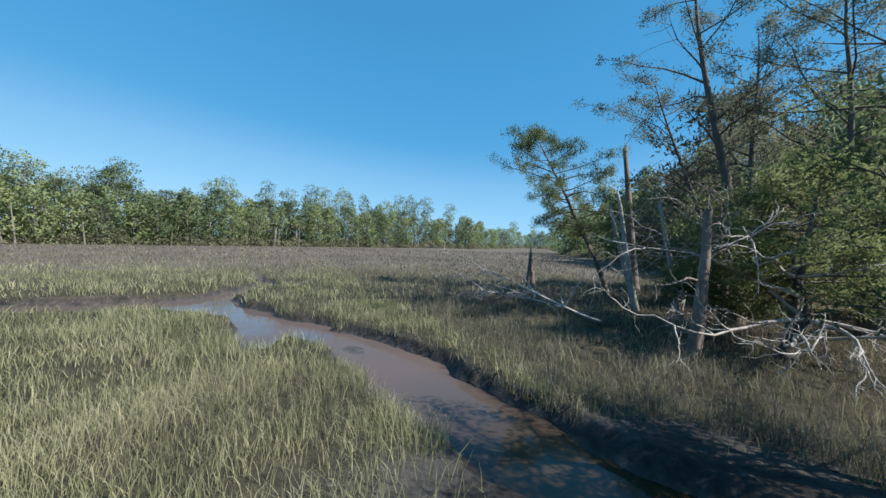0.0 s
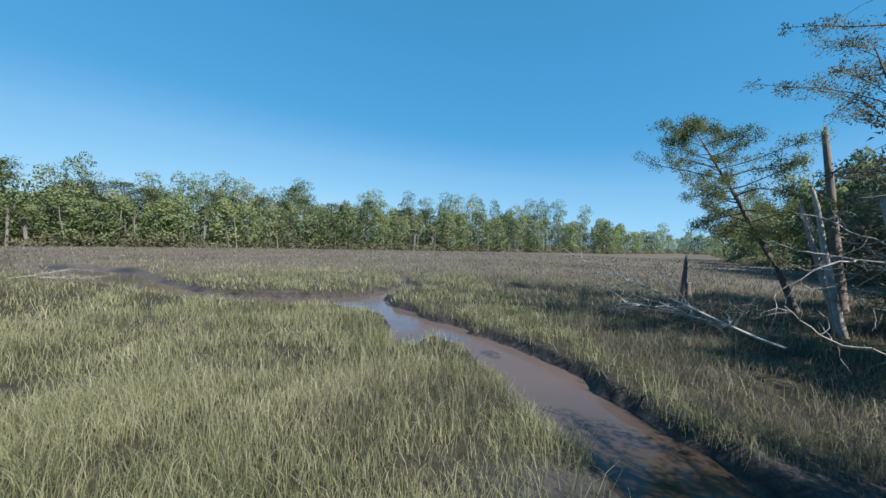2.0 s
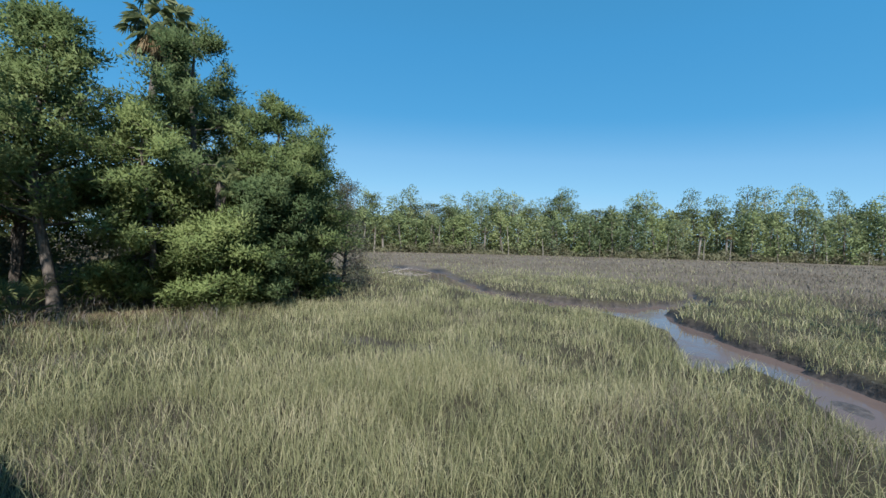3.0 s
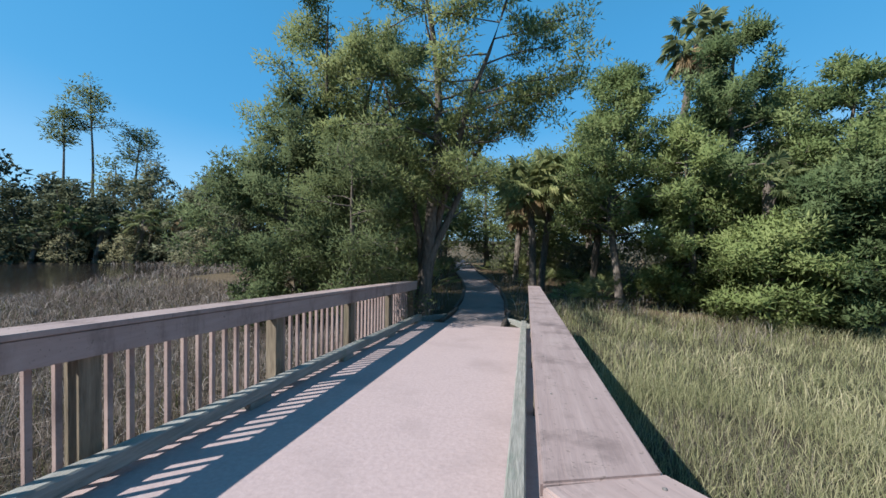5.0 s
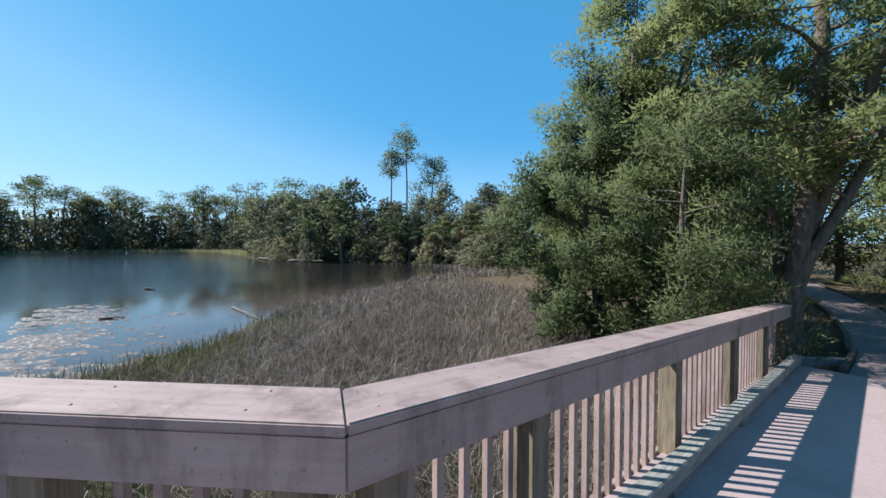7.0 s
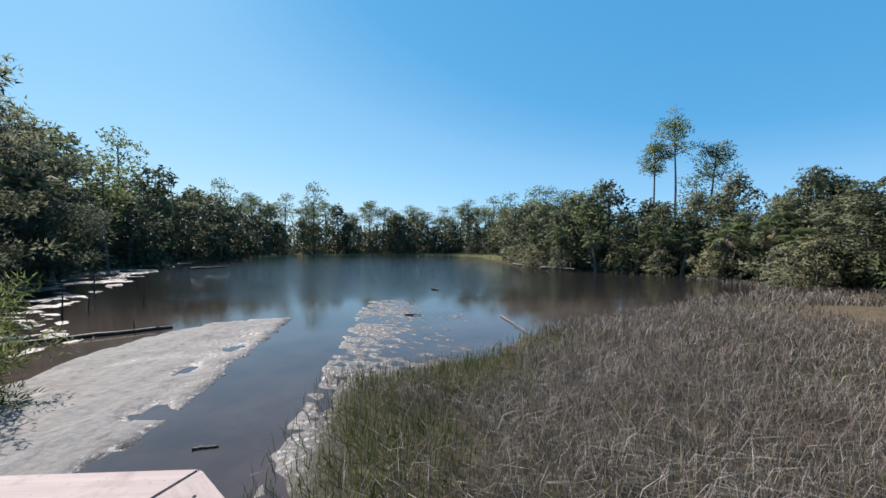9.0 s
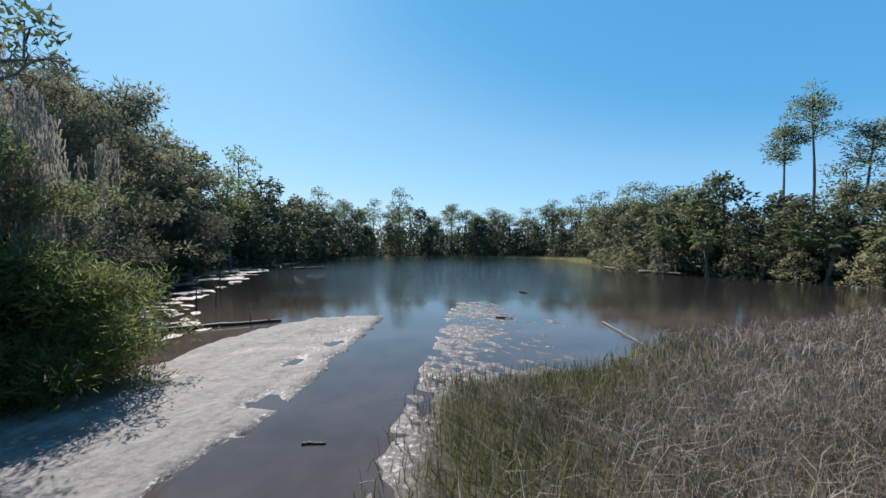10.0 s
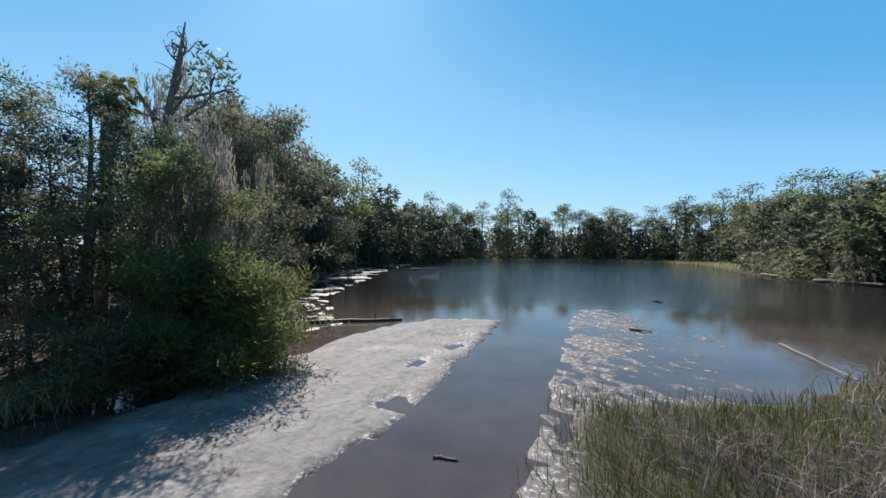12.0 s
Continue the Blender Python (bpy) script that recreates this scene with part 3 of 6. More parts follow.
def land(x, y):
    """Height of the ground, and how much it is mud, litter under trees, or open plain."""
    x, y = np.asarray(x, float), np.asarray(y, float)
    rough = waves(x, y, 2.6, 1)
    z = -0.98 + 0.035 * rough + 0.05 * waves(x, y, 9, 2)
    wood = ease(10.2, 13.0, y + 0.2 * x * (x < 0) - 0.35 * np.maximum(x - 9, 0)) * ease(19, 13, np.abs(x - 1.5) - 4)
    wood = np.maximum(wood, ease(-9.5, -13, y - 0.55 * np.minimum(x, 0) + 0.5 * np.maximum(x, 0)) * ease(24, 12, np.abs(x)))
    pond = outside(POND, x, y)
    shore = ease(1, 9, pond) * ease(-4, -12, x)
    wood = np.clip(np.maximum(wood, shore * ease(6, 12, np.abs(y - 2) - 3)), 0, 1)
    z += 0.28 * wood
    bank = from_line(PATH_LINE, x, y)
    z = z + (np.where(y < 21, -0.645 - 0.006 * np.maximum(y - 9, 0), -0.72) - z) * ease(2.2, 1.0, bank) * (y > 7.5)
    within = ease(0.35, -0.5, pond + 0.25 * waves(x, y, 1.7, 5))
    z = z + (-1.45 - z) * within
    sand = ease(0.25, -0.45, outside(SAND, x, y) + 0.14 * waves(x, y, 1.1, 6))
    z = z + (-0.95 + 0.028 * waves(x, y, 1.0, 7) + 0.022 * waves(x, y, 4, 8) + 0.012 * waves(x, y, 0.5, 17) - z) * sand
    wet = ease(0.4, -0.8, outside(WETMUD, x, y))
    z = z + (-1.024 + 0.024 * waves(x * 0.7 + y * 0.7, (x - y) * 2.2, 1.7, 9) + 0.016 * waves(x, y, 0.7, 19) - z) * wet
    flat = ease(0.25, -0.5, outside(FLAT, x, y) + 0.12 * waves(x, y, 1.0, 10))
    z = z + (-1.012 + 0.028 * waves(x, y, 0.5, 11) + 0.014 * waves(x, y, 2.2, 12) - 0.03 * ease(-2.5, 1.0, y) * ease(-9, -12, x) - z) * flat
    groove = ease(0.22, -0.3, from_line(CHANNEL, x, y) + 0.07 * waves(x, y, 1.0, 13))
    z = z + (-1.4 - z) * groove * (x < 2)
    puddle = ease(0.1, -0.25, from_line([(-13.2, -9.75, 0.25), (-11.5, -9.7, 0.35), (-10.2, -9.6, 0.3)], x, y))
    z = z + (-1.09 - z) * puddle
    for px, py, pr in POOLS:
        dip = ease(1.15, 0.55, np.hypot((x - px) * 0.75, y - py) / pr + 0.25 * waves(x, y, 0.4, 18))
        z = z + (-1.035 - z) * dip * np.maximum(sand, flat)
    creek = np.minimum(np.minimum(from_line(CREEK, x, y), from_line(BRANCH, x, y)), from_line(SIDE, x, y)) + 0.16 * waves(x, y, 1.5, 14)
    cut = ease(0.2, -0.14, creek)
    bar = ease(0.2, -0.5, from_line([(6.6, -4.9, 0.2), (9.0, -4.55, 0.45), (11.3, -4.3, 0.5), (13.0, -3.8, 0.5)], x, y))
    pool = ease(0.8, -0.2, np.hypot(x - 19.0, (y + 0.2) * 1.6) - 0.5)
    bed = -1.46 + 0.10 * ease(10.5, 13.5, x) * (1 - pool) + 0.03 * waves(x, y, 1.6, 15)
    bed = bed + 0.13 * bar
    z = z + (bed - z) * cut * (x > 1.2)
    mudbank = ease(2.2, 0.6, creek) * ease(8.2, 6.2, x) * (x > 0) + ease(0.22, 0.02, creek)
    mudbank = np.clip(mudbank + ease(0.25, -0.1, from_line([(11.6, 3.9, 0.35), (10.6, 1.7, 0.3), (9.2, 6.7, 0.3)], x, y)) * 0.4, 0, 1)
    mud = np.clip(np.maximum.reduce([within, sand, wet, flat, groove, cut, mudbank * (x > 1)]), 0, 1)
    dark = np.clip(mudbank * (1 - ease(0.5, 0.9, cut)) * (x > 1), 0, 1)
    # dark mud laid under the shore trees, also painting in their deep shade
    shore_mud_shade = from_line([(-10.0, -11.2, 0.7), (-6.5, -9.9, 1.0), (-3.4, -9.6, 1.0)], x, y) + 0.35 * waves(x, y, 1.2, 26)
    dark = np.maximum(dark, 0.85 * ease(0.45, -0.35, shore_mud_shade))
    plain = ease(20, 42, np.hypot(x - 3, y)) * (x > -5)
    return z, mud, wood * (1 - mud), plain * (1 - wood), dark


def spaced(lo, hi, step, reach, ratio=1.09):
    """Even steps from lo to hi, then ever wider ones out to the horizon."""
    out, s = [], step
    while not out or out[-1] < reach:
        s *= ratio
        out.append((out[-1] if out else 0) + s)
    out = np.array(out)
    return np.r_[lo - out[::-1], np.arange(lo, hi, step), hi + out]


def build_ground():
    gx, gy = spaced(-20, 21, 0.175, 2600, 1.1), spaced(-13, 4, 0.175, 2600, 1.1)
    nx, n = len(gx), len(gy)
    x, y = np.meshgrid(gx, gy, indexing="ij")
    z, mud, wood, plain, dark = land(x, y)
    i, j = np.meshgrid(np.arange(nx - 1), np.arange(n - 1), indexing="ij")
    f4 = np.stack([i * n + j, (i + 1) * n + j, (i + 1) * n + j + 1, i * n + j + 1], -1).reshape(-1, 4)
    g = Geo()
    g.add(np.stack([x, y, z], -1).reshape(-1, 3), f4=f4)
    me = g.mesh("ground", M_GROUND, True)
    att = me.color_attributes.new("zone", "FLOAT_COLOR", "POINT")
    att.data.foreach_set("color", np.stack([mud, wood, plain, 1 - dark], -1).reshape(-1).astype(np.float32))
    return tagged(new("ground", me), label="marsh ground of dark mud, leaf litter and pale sand", category="ground", kind="structure")


def sheet(name, outline, z, mat, **tags):
    bm = bmesh.new()
    bm.faces.new([bm.verts.new((x, y, z)) for x, y in outline])
    me = bpy.data.meshes.new(name)
    bm.to_mesh(me)
    bm.free()
    me.materials.append(mat)
    return tagged(new(name, me), **tags)


build_ground()
sheet("pond_water", [(1.3, -10.5), (1.3, -1.8), (-3, -1.8), (-14, 9), (-27, 28), (-45, 28), (-125, 28), (-125, -48), (-20, -48), (-4, -12)], POND_Z, M_POND,
      label="still brown pond water reflecting sky and trees", category="pond", kind="structure")
sheet("creek_water", [(1.3, -9.5), (9, -9.0), (40, -6), (48, 34), (18, 30), (12, 3), (1.3, -2.5)], CREEK_Z, M_CREEK,
      label="shallow tea-brown tidal creek water", category="creek", kind="structure")

# ---- the bridge ----
SLOPE = 0.066
B_OUT, B_Y = 3.22, -1.62
BAY_Y, BACK_Y, END_Y = -3.65, -5.25, 8.75


def deck_z(y):
    """Level at the overlook, falling away gently along the ramps."""
    return -SLOPE * max(0.0, y) - SLOPE * max(0.0, BACK_Y - y)


def build_deck():
    deck = empty("deck", label="pink-grey concrete boardwalk deck with overlook bays", category="boardwalk", kind="structure")
    bm = bmesh.new()

    def slab(pts):
        up = [bm.verts.new((x, y, deck_z(y))) for x, y in pts]
        low = [bm.verts.new((x, y, deck_z(y) - 0.16)) for x, y in pts]
        bm.faces.new(up)
        bm.faces.new(low[::-1])
        for k in range(len(pts)):
            bm.faces.new((up[k - 1], low[k - 1], low[k], up[k]))

    slab([(-1.64, END_Y), (-1.64, 0), (1.62, 0), (1.62, END_Y)])
    slab([(-1.64, 0), (-B_OUT, B_Y), (-B_OUT, BAY_Y), (-1.64, BACK_Y), (1.62, BACK_Y), (B_OUT, BAY_Y), (B_OUT, B_Y), (1.62, 0)])
    slab([(-1.64, BACK_Y), (-1.64, -9.5), (1.62, -9.5), (1.62, BACK_Y)])
    bmesh.ops.recalc_face_normals(bm, faces=bm.faces)
    part("slab", bm, M_DECK, deck)
    beam = box_mesh("beam", (-0.07, 0, -0.30), (0.07, END_Y, 0), M_POST)
    for x in (-1.35, -0.45, 0.45, 1.3):
        ob = child("beam", beam, deck, (x, 0, -0.163))
        ob.rotation_euler = (-math.atan(SLOPE), 0, 0)
        ob = child("beam", beam, deck, (x, -9.4, deck_z(-9.4) - 0.163))
        ob.scale = (1, 1.06, 1)
        ob.rotation_euler = (math.atan((deck_z(0) - deck_z(-9.4)) / 9.4), 0, 0)
    pile = Geo()
    pile.tube([(0, 0, -1.9), (0, 0, 0)], [0.14, 0.13], 10)
    pile_mesh = pile.mesh("pile", M_POST, True)
    for y in (-8.6, -6.4, -4.0, -1.2, 1.4, 4.0, 6.6):
        for x in (-1.2, 1.15):
            child("pile", pile_mesh, deck, (x, y, deck_z(y) - 0.3))
    for x in (-2.75, 2.75):
        child("pile", pile_mesh, deck, (x, -2.65, -0.165))
    return deck


def railing(a, b, side, first, last, label, posts=None, curb=True):
    """A straight run of railing from a to b: posts, balusters, a fascia rail and a broad cap. side: +1 if the deck lies to the left of a to b."""
    a, b = Vector(a), Vector(b)
    length = (b - a).length
    turn = math.atan2(b.y - a.y, b.x - a.x)
    z0, z1 = deck_z(a.y), deck_z(b.y)
    thing = empty("railing", (a.x, a.y, z0), label=label, category="railing", group="railings of the boardwalk")
    thing.rotation_euler = (0, 0, turn)
    rise = (z1 - z0) / length
    tilt = Matrix(((1, 0, 0, 0), (0, 1, 0, 0), (rise, 0, 1, 0), (0, 0, 0, 1)))
    low, high = sorted((-0.14 * side, 0.15 * side))

    # cap boards with mitred ends
    s0, s1 = math.tan(first / 2) * 1, math.tan(last / 2) * 1
    cut = [0.0] + [c for c in (length * 0.52,) if length > 4.5] + [length]

    def board(name, c0, c1, ya, yb, lo, hi, gap, bevel):
        """A board along the run, mitred where it meets a corner."""
        bm, rows = bmesh.new(), []
        for c, s, g in ((c0, s0 if c0 == 0 else 0, gap), (c1, -s1 if c1 == length else 0, -gap)):
            rows.append([bm.verts.new((c + g + s * y, y, z)) for y, z in ((ya, lo), (ya, hi), (yb, hi), (yb, lo))])
        for k in range(4):
            bm.faces.new((rows[0][k - 1], rows[0][k], rows[1][k], rows[1][k - 1]))
        bm.faces.new(rows[0][::-1])
        bm.faces.new(rows[1])
        bmesh.ops.recalc_face_normals(bm, faces=bm.faces)
        bmesh.ops.bevel(bm, geom=list(bm.edges), offset=bevel, segments=2, affect="EDGES")
        bmesh.ops.transform(bm, matrix=tilt, verts=bm.verts)
        part(name, bm, M_PAINT, thing)

    for c0, c1 in zip(cut, cut[1:]):
        board("cap_board", c0, c1, low, high, 1.05, 1.09, 0.0015, 0.006)
    # fascia board on the deck side, others outside
    for name, y0, y1, lo, hi in (("top_rail", 0.097, 0.136, 0.86, 1.044), ("outer_rail", -0.095, -0.06, 0.93, 1.049), ("bottom_rail", -0.095, -0.055, -0.20, 0.0)):
        ya, yb = sorted((y0 * side, y1 * side))
        board(name, 0.0, length, ya, yb, lo, hi, 0.002, 0.004)
    # screw heads in the cap beside each post
    screw = Geo()
    screw.tube([(0, 0, -0.002), (0, 0, 0.0015)], [0.0065, 0.0055], 8)
    screw_mesh = screw.mesh("screw", M_STEEL)
    for s in [0.12 + 0.62 * k for k in range(int((length - 0.2) / 0.62) + 1)]:
        for y in (-0.075, 0.085):
            child("screw", screw_mesh, thing, (s + 0.03 * math.sin(s * 40), y * side + 0.01 * math.sin(s * 23), rise * s + 1.0905))
    # posts
    spots = posts if posts is not None else [0.1] + [k * 2.0 for k in range(1, int(length / 2))] + [length - 0.1]
    inner, outer = sorted((-0.055 * side, 0.094 * side))
    post_mesh = box_mesh("post", (-0.07, inner, -0.45), (0.07, outer, 1.048), M_POST, 0.008)
    for s in spots:
        child("post", post_mesh, thing, (s, -0.004 * side, rise * s))
    # balusters stand outside the rails and reach below the deck
    bal = box_mesh("baluster", (-0.02, -0.02, -0.19), (0.02, 0.02, 0.99), M_PAINT, 0.003)
    k, step = 0, 0.158
    s = 0.14
    while s < length - 0.1:
        if min(abs(s - q) for q in spots) > 0.10:
            child("baluster", bal, thing, (s, -0.033 * side, rise * s))
        s += step
    if curb:
        bm = box(bmesh.new(), (0.05, 0, 0.07), (length - 0.05, 0.13, 0.20), 0.012)
        for v in bm.verts:
            v.co.y = side * (v.co.y + 0.17) + 0.004 * math.sin(v.co.x * 3)
        bmesh.ops.recalc_face_normals(bm, faces=bm.faces)
        bmesh.ops.transform(bm, matrix=tilt, verts=bm.verts)
        kerb = empty("timber_curb", (a.x, a.y, z0), label="grey-green weathered timber wheel curb raised on blocks", category="curb", group="curbs of the boardwalk")
        kerb.rotation_euler = (0, 0, turn)
        part("beam", bm, M_CURB, kerb)
        block = box_mesh("block", (-0.16, 0, 0.0), (0.16, 0.12, 0.07), M_CURB)
        q = 0.5
        while q < length - 0.1:
            ob = child("block", block, kerb, (q, 0.175 if side > 0 else -0.295, rise * q + 0.001))
            ob.rotation_euler = (0, -math.atan(rise), 0)
            q += 2.0
    return thing


build_deck()
Q = radians(45)
LONG = "mauve-painted timber railing with broad cap "
railing((-1.62, 0.0), (-1.62, END_Y), -1, Q, 0, LONG + "beside the pond", [0.14, 1.05, 3.08, 5.05, 6.95, 8.6])
railing((-B_OUT, B_Y), (-1.62, 0.0), -1, -Q, Q, LONG + "slanting to the pond", [0.1, 1.15, 2.13], curb=False)
railing((-B_OUT, BAY_Y), (-B_OUT, B_Y), -1, -Q, -Q, "mauve-painted timber railing fronting the pond overlook", [0.1, 1.0, 1.9], curb=False)
railing((-1.62, BACK_Y), (-B_OUT, BAY_Y), -1, Q, -Q, LONG + "slanting back from the pond overlook", [0.1, 1.1, 2.1], curb=False)
railing((1.6, END_Y), (1.6, 0.0), -1, 0, Q, LONG + "beside the grass marsh", [0.1, 1.7, 3.7, 5.6, 7.5, 8.6])
railing((1.6, 0.0), (B_OUT, B_Y), -1, Q, -Q, LONG + "slanting out to the marsh overlook", [0.15, 1.2, 2.15], curb=False)
railing((B_OUT, B_Y), (B_OUT, BAY_Y), -1, -Q, -Q, "mauve-painted timber railing fronting the marsh overlook", [0.15, 1.0, 1.9], curb=False)
railing((B_OUT, BAY_Y), (1.6, BACK_Y), -1, -Q, Q, LONG + "slanting back from the marsh overlook", [0.1, 1.1, 2.1], curb=False)
railing((-1.62, -9.4), (-1.62, BACK_Y), -1, 0, Q, "mauve timber railing past the overlook, pond side")
railing((1.6, BACK_Y), (1.6, -9.4), -1, Q, 0, "mauve timber railing past the overlook, marsh side")

# ---- the path ----


def path_at(line, s):
    """Point and heading at s metres along a polyline."""
    for a, b in zip(line, line[1:]):
        d = math.hypot(b[0] - a[0], b[1] - a[1])
        if s <= d or b is line[-1]:
            t = s / d
            return a[0] + t * (b[0] - a[0]), a[1] + t * (b[1] - a[1]), math.atan2(b[1] - a[1], b[0] - a[0])
        s -= d


def build_path():
    pts = [path_at(PATH_LINE, s * 0.7) for s in range(49)]
    bm = bmesh.new()
    rows = []
    for k, (x, y, a) in enumerate(pts):
        z = land(x, y)[0] + 0.045
        if k == 0:
            z = deck_z(END_Y) - 0.003
        nx, ny = -math.sin(a), math.cos(a)
        rows.append([bm.verts.new((x + nx * w, y + ny * w, z + dz)) for w, dz in ((0.76, -0.2), (0.76, 0), (-0.76, 0), (-0.76, -0.2))])
    for r, q in zip(rows, rows[1:]):
        for k in range(3):
            bm.faces.new((r[k], r[k + 1], q[k + 1], q[k]))
    me = bpy.data.meshes.new("footpath")
    bm.to_mesh(me)
    bm.free()
    me.materials.append(M_PATH_SHADED)
    tagged(new("footpath", me), label="narrow pink-grey concrete footpath into the woods", category="footpath", kind="structure")
    edging = box_mesh("edging", (-1.03, -0.05, -0.12), (1.03, 0.05, 0.075), M_DARKWOOD, 0.012)
    for s in range(13):
        for w in (0.83, -0.83):
            x, y, a = path_at(PATH_LINE, 1.2 + s * 2.1)
            px, py = x - math.sin(a) * w, y + math.cos(a) * w
            ob = tagged(new("path_edging", edging), label="dark weathered timber edging beside the footpath", category="edging", group="timber edging of the path")
            ob.location, ob.rotation_euler = (px, py, land(px, py)[0] + 0.06), (0, 0, a)
    for side, (x0, y0), (x1, y1) in ((1, (-0.82, 9.7), (-1.75, 8.85)), (-1, (0.84, 9.7), (1.62, 8.85))):
        ob = tagged(new("path_edging", box_mesh("edging", (0, -0.05, -0.14), (math.hypot(x1 - x0, y1 - y0), 0.05, 0.08), M_CURB, 0.012)), label="grey timber edging flaring to the boardwalk end", category="edging", group="timber edging of the path")
        ob.location, ob.rotation_euler = (x0, y0, -0.60), (0, 0, math.atan2(y1 - y0, x1 - x0))


build_path()

# ---- trees ----


def wander(start, way, length, steps, rng, wobble=0.12, rise=0.0):
    """A crooked line from start."""
    pts, d = [np.array(start, float)], np.array(way, float)
    d /= np.linalg.norm(d)
    for _ in range(steps):
        d = d + rng.normal(0, wobble, 3) + [0, 0, rise]
        d /= np.linalg.norm(d)
        pts.append(pts[-1] + d * length / steps)
    return np.array(pts)


def grow(height, radius, rng, crown=(0.2, 1.0), spread=1.0, limbs=26, clumps=6, leaf=(0.22, 0.10), per=34, clump=0.45, lift=0.35, profile="cone", lean=(0, 0),
         bare=0.0, sides=7, forks=1, droop=-0.02, trunk_wobble=0.05, twigs=True, inner=1.2):
    """A tree's wood and leaves. crown: where it starts and ends, as shares of the height; spread: crown radius in metres."""
    wood, leaf_geo = Geo(), Geo()
    stems = []
    for f in range(forks):
        way = np.array([lean[0] + (rng.normal(0, 0.13) if f else 0), lean[1] + (rng.normal(0, 0.13) if f else 0), 1.0])
        h = height * (1 if not f else rng.uniform(0.72, 0.95))
        stem = wander((rng.normal(0, 0.12) * (f > 0), rng.normal(0, 0.12) * (f > 0), -0.25), way, h + 0.25, 10, rng, trunk_wobble, 0.02)
        rad = radius * (1 if not f else 0.7) * np.linspace(1, 0.08, 11) ** 0.9
        rad[0] *= 1.35
        wood.tube(stem, rad, sides)
        stems.append((stem, rad))
    for k in range(limbs):
        stem, rad = stems[k % forks]
        u = crown[0] + (crown[1] - crown[0]) * ((k + rng.uniform(0, 1)) / limbs)
        q = (u * 10)
        i = min(int(q), 9)
        at = stem[i] + (stem[i + 1] - stem[i]) * (q - i)
        v = (u - crown[0]) / (crown[1] - crown[0] + 1e-6)
        shape = {"cone": (1 - v) ** 0.62 * 0.95 + 0.08, "round": math.sqrt(max(0.05, 1 - (2 * v - 0.9) ** 2)), "top": 0.35 + 0.8 * math.sin(math.pi * min(1, v * 0.9 + 0.1)), "wide": 0.5 + 0.6 * v}[profile]
        reach = spread * shape * rng.uniform(0.65, 1.15)
        ang = k * 2.4 + rng.uniform(-0.5, 0.5)
        way = np.array([math.cos(ang), math.sin(ang), lift + rng.normal(0, 0.15)])
        is_bare = rng.uniform() < bare
        limb = wander(at, way, reach * (0.65 if is_bare else 1.05), 5, rng, 0.13, droop)
        r0 = max(0.012, rad[i] * 0.42)
        wood.tube(limb if twigs else limb[::2], np.linspace(r0, 0.006, 6 if twigs else 3), 4 if twigs else 3)
        if is_bare:
            for _ in range(4):
                j = rng.integers(2, 6)
                wood.tube(wander(limb[j], rng.normal(0, 1, 3) + [0, 0, 0.3], reach * 0.35, 3, rng, 0.25), np.linspace(0.012, 0.004, 4), 3)
            continue
        for c in range(clumps):
            s = inner + (5 - inner) * ((c + rng.uniform(0.2, 1)) / clumps)
            j = min(int(s), 4)
            base = limb[j] + (limb[j + 1] - limb[j]) * (s - j)
            twig_way = (limb[j + 1] - limb[j]) / np.linalg.norm(limb[j + 1] - limb[j]) + rng.normal(0, 0.75, 3)
            tip = wander(base, twig_way, clump * rng.uniform(0.6, 1.5), 3, rng, 0.2)
            if twigs:
                wood.tube(tip, np.linspace(0.012, 0.004, 4), 3)
            m = max(3, int(per * rng.uniform(0.6, 1.4)))
            size = clump * rng.uniform(0.7, 1.25)
            ball = rng.normal(0, 1, (m, 3))
            ball /= np.linalg.norm(ball, axis=1, keepdims=True) + 1e-9
            ball *= rng.uniform(0, 1, (m, 1)) ** 0.45
            off = ball * size * [1, 1, 0.8]
            along = tip[rng.integers(1, 4, m)]
            middle = np.array([0, 0, height * (crown[0] + 0.45 * (crown[1] - crown[0]))])
            outward = (along + off - middle) * [1, 1, 0.7]
            outward /= np.linalg.norm(outward, axis=1, keepdims=True) + 1e-9
            outward = outward * 0.7 + ball * 0.9 + rng.normal(0, 0.3, (m, 3)) + [0, 0, 0.2]
            leaf_geo.leaves(along + off, ball * 0.8 + [0, 0, 0.2] + rng.normal(0, 0.45, (m, 3)), leaf[0], leaf[1], rng, out=outward, slim=True)
    # the top of the crown stands at the tree's height
    if leaf_geo.n:
        top = float(np.percentile(np.concatenate(leaf_geo.v)[:, 2], 99.7))
        for piece in wood.v + leaf_geo.v:
            piece[:, 2] *= np.where(piece[:, 2] > 0, height / top, 1)
    return wood, leaf_geo


